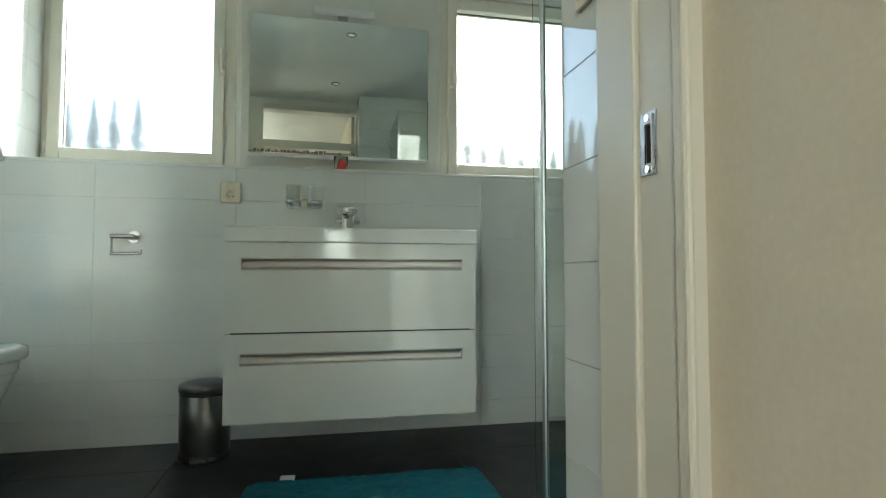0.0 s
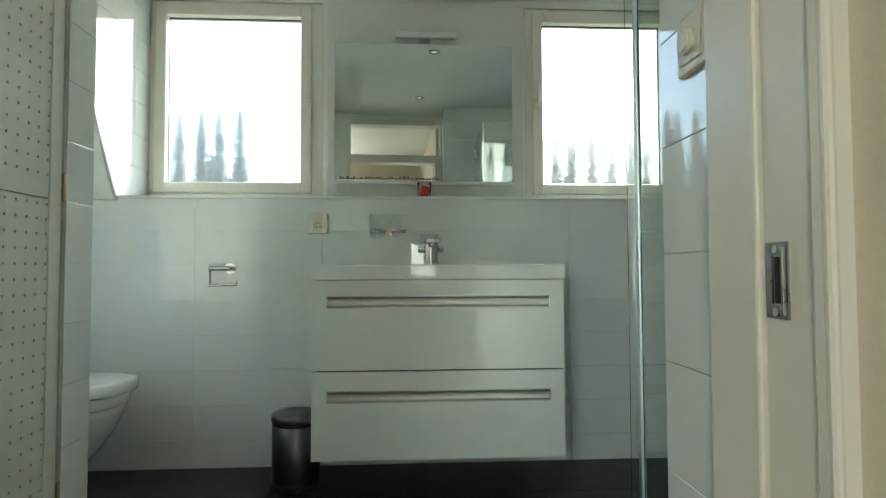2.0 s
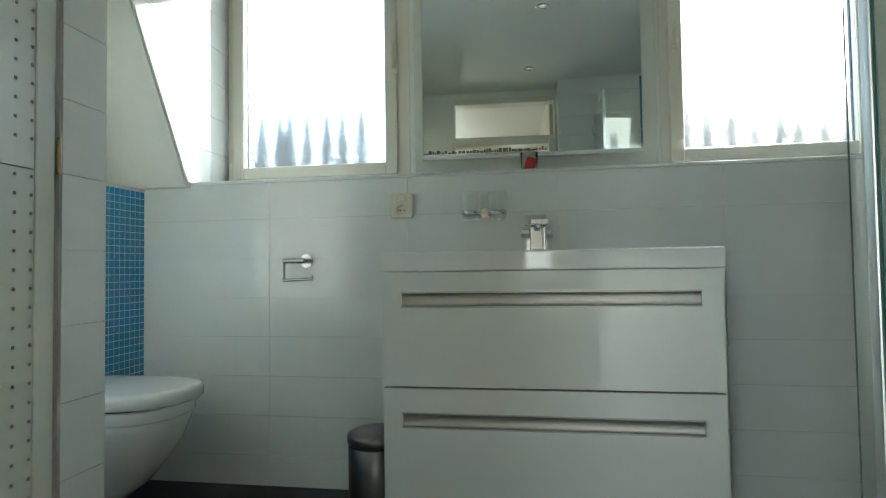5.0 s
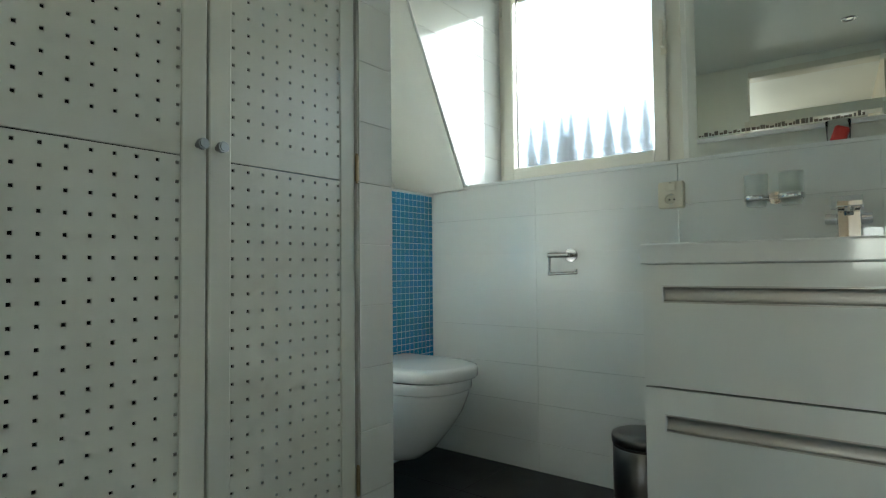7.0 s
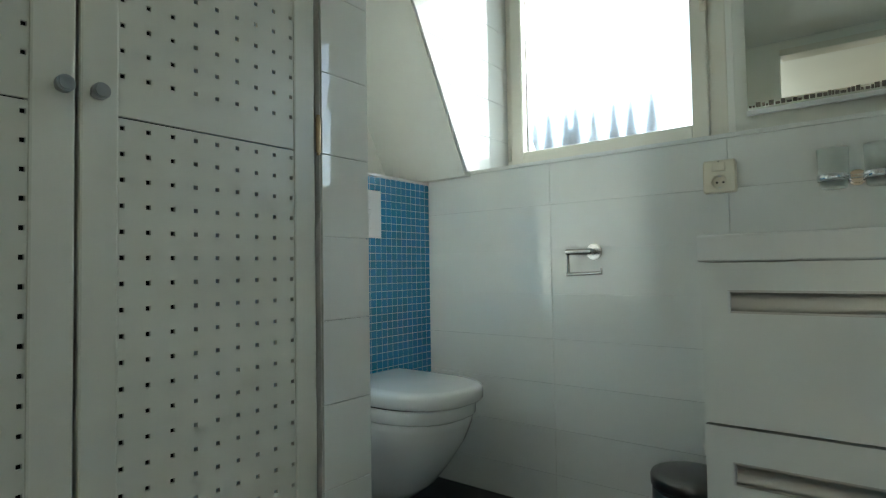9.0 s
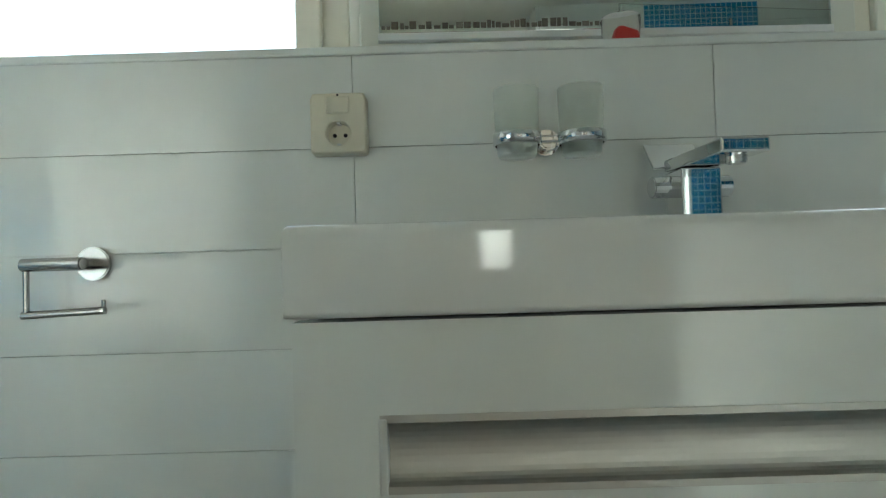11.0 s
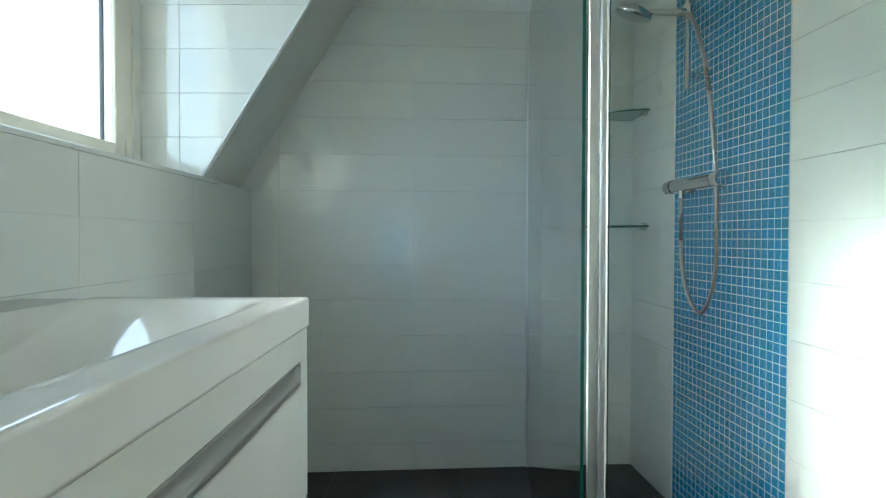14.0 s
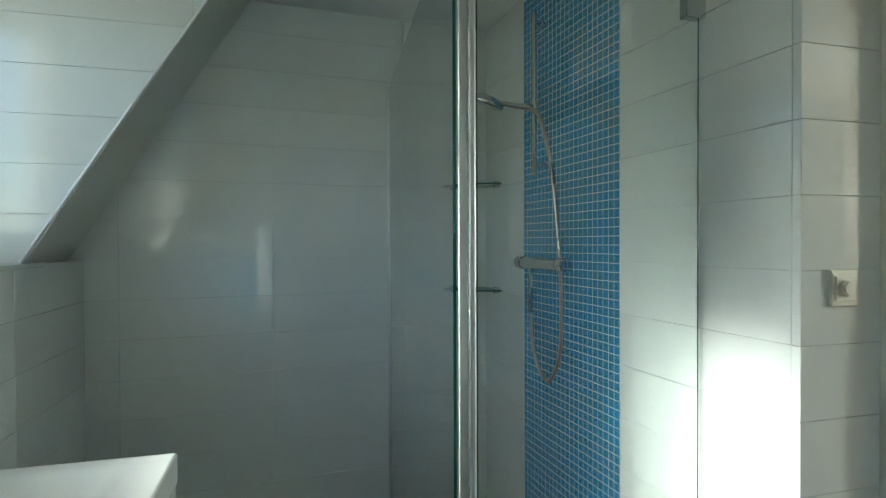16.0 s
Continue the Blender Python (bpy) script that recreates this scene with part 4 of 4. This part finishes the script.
part("bin_collar", lathe([(BR - 0.002, 0.288), (BR - 0.001, 0.289), (BR - 0.001, 0.298), (BR - 0.004, 0.299)], 40), BLACK, pbin, "black collar under the lid", True)
part("bin_lid", lathe([(BR + 0.002, 0.299), (BR + 0.004, 0.301), (BR + 0.004, 0.326), (BR, 0.334), (BR - 0.02, 0.341), (BR * 0.5, 0.346), (0.0, 0.348)], 48), BINSTEEL, pbin, "domed steel lid", True)
part("pedal", merge(box(-0.034, 0.034, -BR - 0.030, -BR + 0.006, 0.012, 0.034, 0.004)), BLACK, pbin, "black plastic foot pedal")

# ---- bath mat ----
mat_ob = thing("bath_mat", "teal cotton bath mat with a pebbled pattern", "bath mat", at=(0.57, -0.98, 0.0))


def mat_bm():
    r2 = random.Random(9)
    hx, hy, rc = 0.47, 0.295, 0.06
    cells = [(r2.uniform(-hx, hx), r2.uniform(-hy, hy)) for _ in range(150)]
    bm = bmesh.new()
    n, k = 110, 72
    grid = []
    for i in range(n + 1):
        row = []
        for j in range(k + 1):
            u, v = 2 * i / n - 1, 2 * j / k - 1
            x, y = u * hx, v * hy
            ax, ay = abs(x) - (hx - rc), abs(y) - (hy - rc)
            if ax > 0 and ay > 0:
                d = math.hypot(ax, ay)
                m_ = max(ax, ay)
                x, y = math.copysign(hx - rc + ax * m_ / d, x), math.copysign(hy - rc + ay * m_ / d, y)
            ds = sorted(math.hypot(x - a, y - b) for a, b in cells)[:2]
            e = min(1.0, (ds[1] - ds[0]) / 0.022)
            edge = min(hx - abs(u * hx), hy - abs(v * hy))
            z = 0.026 * min(1.0, edge / 0.02) ** 0.5 - 0.009 * (1 - e) * (edge > 0.012) + 0.0015
            row.append(bm.verts.new((x, y, z)))
        grid.append(row)
    for i in range(n):
        for j in range(k):
            bm.faces.new((grid[i][j], grid[i + 1][j], grid[i + 1][j + 1], grid[i][j + 1]))
    return bm


part("mat_body", mat_bm(), TEAL, mat_ob, "", True)
bm = box(-0.028, 0.028, 0.0, 0.030, 0.004, 0.0055)
bmesh.ops.transform(bm, matrix=pose(-0.312, 0.285, 0.016, 20, 0, -6), verts=bm.verts[:])
part("care_label", bm, LABEL, mat_ob, "white sewn care label")

# ---- shower ----
PX, PY = 1.103, -1.268
GH = 2.25
screen = thing("shower_screen", "fixed clear glass shower screen with an aluminium profile", "shower screen", at=(PX, PY, 0.01))


def pane_between(parent, name, a, b, z0, z1, thick, label):
    a, b = Vector((*a, 0)), Vector((*b, 0))
    d = (b - a)
    m = basis(a, d, (0, 0, 1))
    bm = box(0, d.length, z0, z1, -thick / 2, thick / 2)
    for f in bm.faces:
        c = f.calc_center_median()
        f.material_index = 0 if abs(abs(c.z) - thick / 2) < 1e-4 else 1
    bmesh.ops.transform(bm, matrix=Matrix.Translation(-Vector(parent.matrix_world.translation)) @ m, verts=bm.verts[:])
    g = part(name, bm, [GLASS, GLASSEDGE], parent, label)
    g.visible_shadow = False
    return g


pane_between(screen, "fixed_pane", (PX - 0.022, PY + 0.028), (right_x(-1.362) - 0.010, -1.362), 0.012, GH, 0.008, "clear glass pane with green edges")
under(screen, "profile", box(PX - 0.013, PX + 0.007, PY - 0.030, PY - 0.012, 0.002, GH + 0.01, 0.004), ALU, "vertical satin aluminium profile")
under(screen, "seal_strip", box(PX - 0.006, PX + 0.004, PY - 0.0115, PY + 0.012, 0.002, GH + 0.01, 0.003), ALU, "narrow aluminium sealing strip")
under(screen, "wall_channel", box(right_x(-1.362) - 0.024, right_x(-1.362) - 0.0075, -1.374, -1.350, 0.002, GH, 0.002), ALU)

BW = (1.14, -1.995)
door_sh = thing("shower_door", "clear glass shower door on chrome wall hinges, closed", "shower door", at=(BW[0], BW[1], 0.01))
pane_between(door_sh, "door_pane", (BW[0] + 0.002, BW[1] + 0.012), (PX - 0.004, PY - 0.035), 0.016, GH, 0.008, "clear glass door pane")
for z in (0.20, 2.13):
    under(door_sh, "hinge", merge(box(BW[0] - 0.016, BW[0] + 0.020, BW[1] - 0.002, BW[1] + 0.062, z - 0.045, z + 0.045, 0.003)), CHROME, "square chrome glass hinge")
bm = merge(cyl((PX - 0.040, PY - 0.065, 0.045), (PX + 0.030, PY - 0.060, 0.045), 0.006), cyl((PX - 0.042, PY - 0.065, 0.045), (PX - 0.030, PY - 0.065, 0.045), 0.014, bevel=0.002), box(PX - 0.03, PX + 0.012, PY - 0.075, PY - 0.045, 0.004, 0.026, 0.003))
under(door_sh, "bottom_guide", bm, CHROME, "chrome bottom guide of the glass door")


def on_shower(x, z, out):
    """A point in front of the shower wall."""
    return MS @ Vector((s_of(x), z, out))


shower = thing("shower_set", "chrome hand shower on a riser rail with a metal hose", "shower", at=tuple(on_shower(2.03, 1.4, 0.006)))
rx = 2.03
under(shower, "riser_rail", cyl(on_shower(rx, 1.74, 0.055), on_shower(rx, 2.45, 0.055), 0.0105, seg=18, bevel=0.002), CHROME)
for z in (1.79, 2.40):
    under(shower, "rail_bracket", cyl(on_shower(rx, z, 0.004), on_shower(rx, z, 0.058), 0.013, seg=18, bevel=0.002), CHROME)
under(shower, "slider", merge(cyl(on_shower(rx, 2.015, 0.055), on_shower(rx, 2.065, 0.055), 0.020, seg=20, bevel=0.003), cyl(on_shower(rx, 2.04, 0.055), on_shower(rx, 2.04, 0.100), 0.015, seg=18, bevel=0.002)), CHROME)
h0, h1 = on_shower(rx - 0.015, 2.030, 0.085), on_shower(2.097, 2.062, 0.182)
under(shower, "hand_grip", cyl(h0, h1, 0.013, 0.0115, seg=18, bevel=0.002), CHROME)
d = (h1 - h0).normalized()
face = (Vector((0, 0, -1)) * 0.93 + d * 0.37).normalized()
hc = h1 + d * 0.060
bm = lathe([(0.0, 0.026), (0.038, 0.023), (0.067, 0.009), (0.076, -0.006), (0.074, -0.020), (0.065, -0.022), (0.0, -0.020)], 36)
bmesh.ops.transform(bm, matrix=Matrix.Translation(hc) @ (-face).to_track_quat("Z", "Y").to_matrix().to_4x4(), verts=bm.verts[:])
under(shower, "shower_head", bm, CHROME, "round chrome shower head", True)
hose_pts = [h0, on_shower(rx - 0.06, 1.99, 0.07), on_shower(rx - 0.135, 1.80, 0.06), on_shower(rx - 0.19, 1.50, 0.055), on_shower(rx - 0.205, 1.22, 0.05), on_shower(rx - 0.185, 1.00, 0.045),
            on_shower(rx - 0.10, 0.875, 0.045), on_shower(rx - 0.01, 0.93, 0.05), on_shower(rx + 0.035, 1.08, 0.055), on_shower(rx + 0.025, 1.33, 0.062)]
under(shower, "hose", tube(arc(hose_pts, 9), 0.0078, 10), STEEL, "flexible metal hose", True)
valve = thing("shower_mixer", "chrome thermostatic shower mixer bar", "mixer tap", at=tuple(on_shower(2.0, 1.365, 0.006)))
va, vb = on_shower(2.165, 1.365, 0.062), on_shower(1.765, 1.365, 0.062)
k = (vb - va).normalized()
under(valve, "mixer_body", cyl(va + k * 0.055, vb - k * 0.055, 0.026, seg=28, bevel=0.002), CHROME)
under(valve, "temperature_knob", cyl(vb - k * 0.052, vb, 0.0285, seg=28, bevel=0.004), CHROME)
under(valve, "flow_knob", cyl(va, va + k * 0.052, 0.0285, seg=28, bevel=0.004), CHROME)
for x in (2.07, 1.86):
    under(valve, "wall_union", merge(cyl(on_shower(x, 1.365, 0.004), on_shower(x, 1.365, 0.016), 0.030, seg=28, bevel=0.003), cyl(on_shower(x, 1.365, 0.014), on_shower(x, 1.365, 0.062), 0.014, seg=18)), CHROME)
under(valve, "hose_nut", cyl(on_shower(rx + 0.025, 1.315, 0.062), on_shower(rx + 0.025, 1.345, 0.062), 0.011, seg=14), CHROME)


def corner_shelf(z):
    s = thing("corner_shelf", "quarter-round glass corner shelf on chrome clips", "shelf", "glass corner shelves in the shower", at=(XR - 0.007, -1.895, z))
    bm = bmesh.new()
    r = 0.235
    pts = [(0, 0)] + [(-r * math.cos(a), r * math.sin(a)) for a in [math.pi / 2 * i / 16 for i in range(17)]]
    lo = [bm.verts.new((x - 0.004, y + 0.004, -0.004)) for x, y in pts]
    hi = [bm.verts.new((x - 0.004, y + 0.004, 0.004)) for x, y in pts]
    bm.faces.new(lo[::-1])
    bm.faces.new(hi)
    for i in range(len(pts)):
        j = (i + 1) % len(pts)
        f = bm.faces.new((lo[i], lo[j], hi[j], hi[i]))
        f.material_index = 1
    g = part("shelf_glass", bm, [SHELFGLASS, GLASSEDGE], s, "green-edged glass plate")
    g.visible_shadow = False
    for a, b in (((-0.19, 0.0, 0.0), (-0.19, 0.030, 0.0)), ((0.0, 0.19, 0.0), (-0.030, 0.19, 0.0))):
        part("shelf_clip", cyl(a, b, 0.019, seg=20, bevel=0.003), CHROME, s)
    return s


for z in (1.752, 1.212):
    corner_shelf(z)

# ---- ceiling lights ----
def downlight(x, y):
    d = thing("downlight", "small chrome recessed ceiling downlight", "downlight", "recessed ceiling downlights", at=(x, y, CEIL))
    part("trim_ring", lathe([(0.028, -0.001), (0.030, -0.006), (0.042, -0.005), (0.045, 0.0)], 32), CHROME, d, "", True)
    part("reflector", lathe([(0.028, -0.002), (0.018, 0.012)], 24), STEEL, d, "", True)
    part("bulb", lathe([(0.0, -0.0035), (0.012, -0.003), (0.016, -0.0012)], 20), LAMPOFF, d, "small halogen bulb", True)
    return d


downlight(0.62, -0.62)
downlight(0.58, -1.72)

# ---- hall ----
cab = thing("hall_cabinet", "dark stained wall cabinet high on the hall end wall", "cabinet", at=(0.0, -5.12, 1.95))
under(cab, "cabinet_body", box(-0.40, 0.52, -5.115, -4.82, 1.92, 2.30, 0.004), DARKWOOD)
for x0, x1 in ((-0.398, 0.058), (0.062, 0.518)):
    under(cab, "cabinet_door", box(x0, x1, -4.819, -4.80, 1.925, 2.295, 0.003), DARKWOOD)
under(cab, "top_board", box(-0.41, 0.53, -5.115, -4.79, 2.301, 2.32, 0.003), WHITEPLASTIC, "white top board")

# ---- outside ----
ground = structure("ground", box(-300, 300, -300, 300, -6.2, -6.0), GRASS, "green ground far below the windows", "ground")


def conifer_mesh(height):
    rr = random.Random(3)
    verts, faces = [], []
    for k in range(1500):
        t = rr.random() ** 0.8
        z = height * (0.12 + 0.88 * t)
        r = 1.22 * (1 - t) ** 0.85 * rr.uniform(0.75, 1.15) + 0.02
        a = rr.uniform(0, 2 * math.pi)
        c = Vector((r * math.cos(a), r * math.sin(a), z))
        s = 0.16 * (1.1 - 0.6 * t)
        n = len(verts)
        up = Vector((0.3 * math.cos(a), 0.3 * math.sin(a), 1.0)) * s * 1.8
        side = Vector((-math.sin(a), math.cos(a), 0)) * s * 0.6
        back = Vector((math.cos(a), math.sin(a), 0)) * s * 0.5
        verts += [c - side - back, c + side - back, c + back, c + up]
        faces += [(n, n + 1, n + 3), (n + 1, n + 2, n + 3), (n + 2, n, n + 3), (n, n + 2, n + 1)]
    n = len(verts)
    for k in range(12):
        a = 2 * math.pi * k / 12
        verts.append(Vector((1.1 * math.cos(a), 1.1 * math.sin(a), height * 0.1)))
    verts.append(Vector((0, 0, height * 0.97)))
    faces += [(n + k, n + (k + 1) % 12, n + 12) for k in range(12)]
    me = bpy.data.meshes.new("crown")
    me.from_pydata([tuple(v) for v in verts], [], faces)
    me.materials.append(NEEDLES)
    return me


tree = thing("conifer", "slender dark green conifer in a row beyond the window", "tree", "row of conifers outside", at=(-16.5, 24.0, -6.0))
crown = new("crown", conifer_mesh(14.3))
crown.parent = tree
part("trunk", cyl((0, 0, 0), (0, 0, 10.5), 0.10, 0.02, seg=10), BARK, tree)
rr = random.Random(11)
for x in [-15.64 + 0.86 * i for i in range(10)] + [4.6 + 0.95 * i for i in range(11)]:
    copy_thing(tree, pose(x + rr.uniform(-0.05, 0.05), 24.0 + rr.uniform(-0.3, 0.3), -6.0 + (0.55 if x < 0 else 0.0) + rr.uniform(-0.35, 0.2), 0, 0, rr.uniform(0, 360)))

# ---- floor tiles and mosaic pieces ----
FT = 0.62
fx0, fy0 = -0.245, -0.405
for i in range(-4, 6):
    for j in range(-5, 2):
        a, b = max(fx0 + i * FT, -1.6) + 0.0015, min(fx0 + (i + 1) * FT, 2.75) - 0.0015
        c, d = max(fy0 + j * FT, -2.395) + 0.0015, min(fy0 + (j + 1) * FT, 0.0) - 0.0015
        if b - a > 0.02 and d - c > 0.02:
            ob = new("floor_tile", tile_mesh([(0, 0), (b - a, 0), (b - a, d - c), (0, d - c)], 0.004, FLOORTILE, 0.001))
            ob.parent = floor
            ob.matrix_basis = pose(a, c, -0.004)

mosaic(strip, MS @ pose(0, 0, -0.001), m0 + 0.002, 0.02, NC, int((CEIL - 0.02) / MPITCH), MPITCH, lambda i, j: 33 <= j < 33 + 13)
mosaic(wall_box, MM @ pose(0, 0, -0.0033), -NMU * MMP + 0.0, 1.352 - NMV * MMP, NMU, NMV, MMP, lambda i, j: i >= NMU - 14 and j >= NMV - 21)
mosaic(wall_part, MP @ pose(0, 0, -0.002), 0.602, 0.02, 1, 74, MMP, lambda i, j: True)
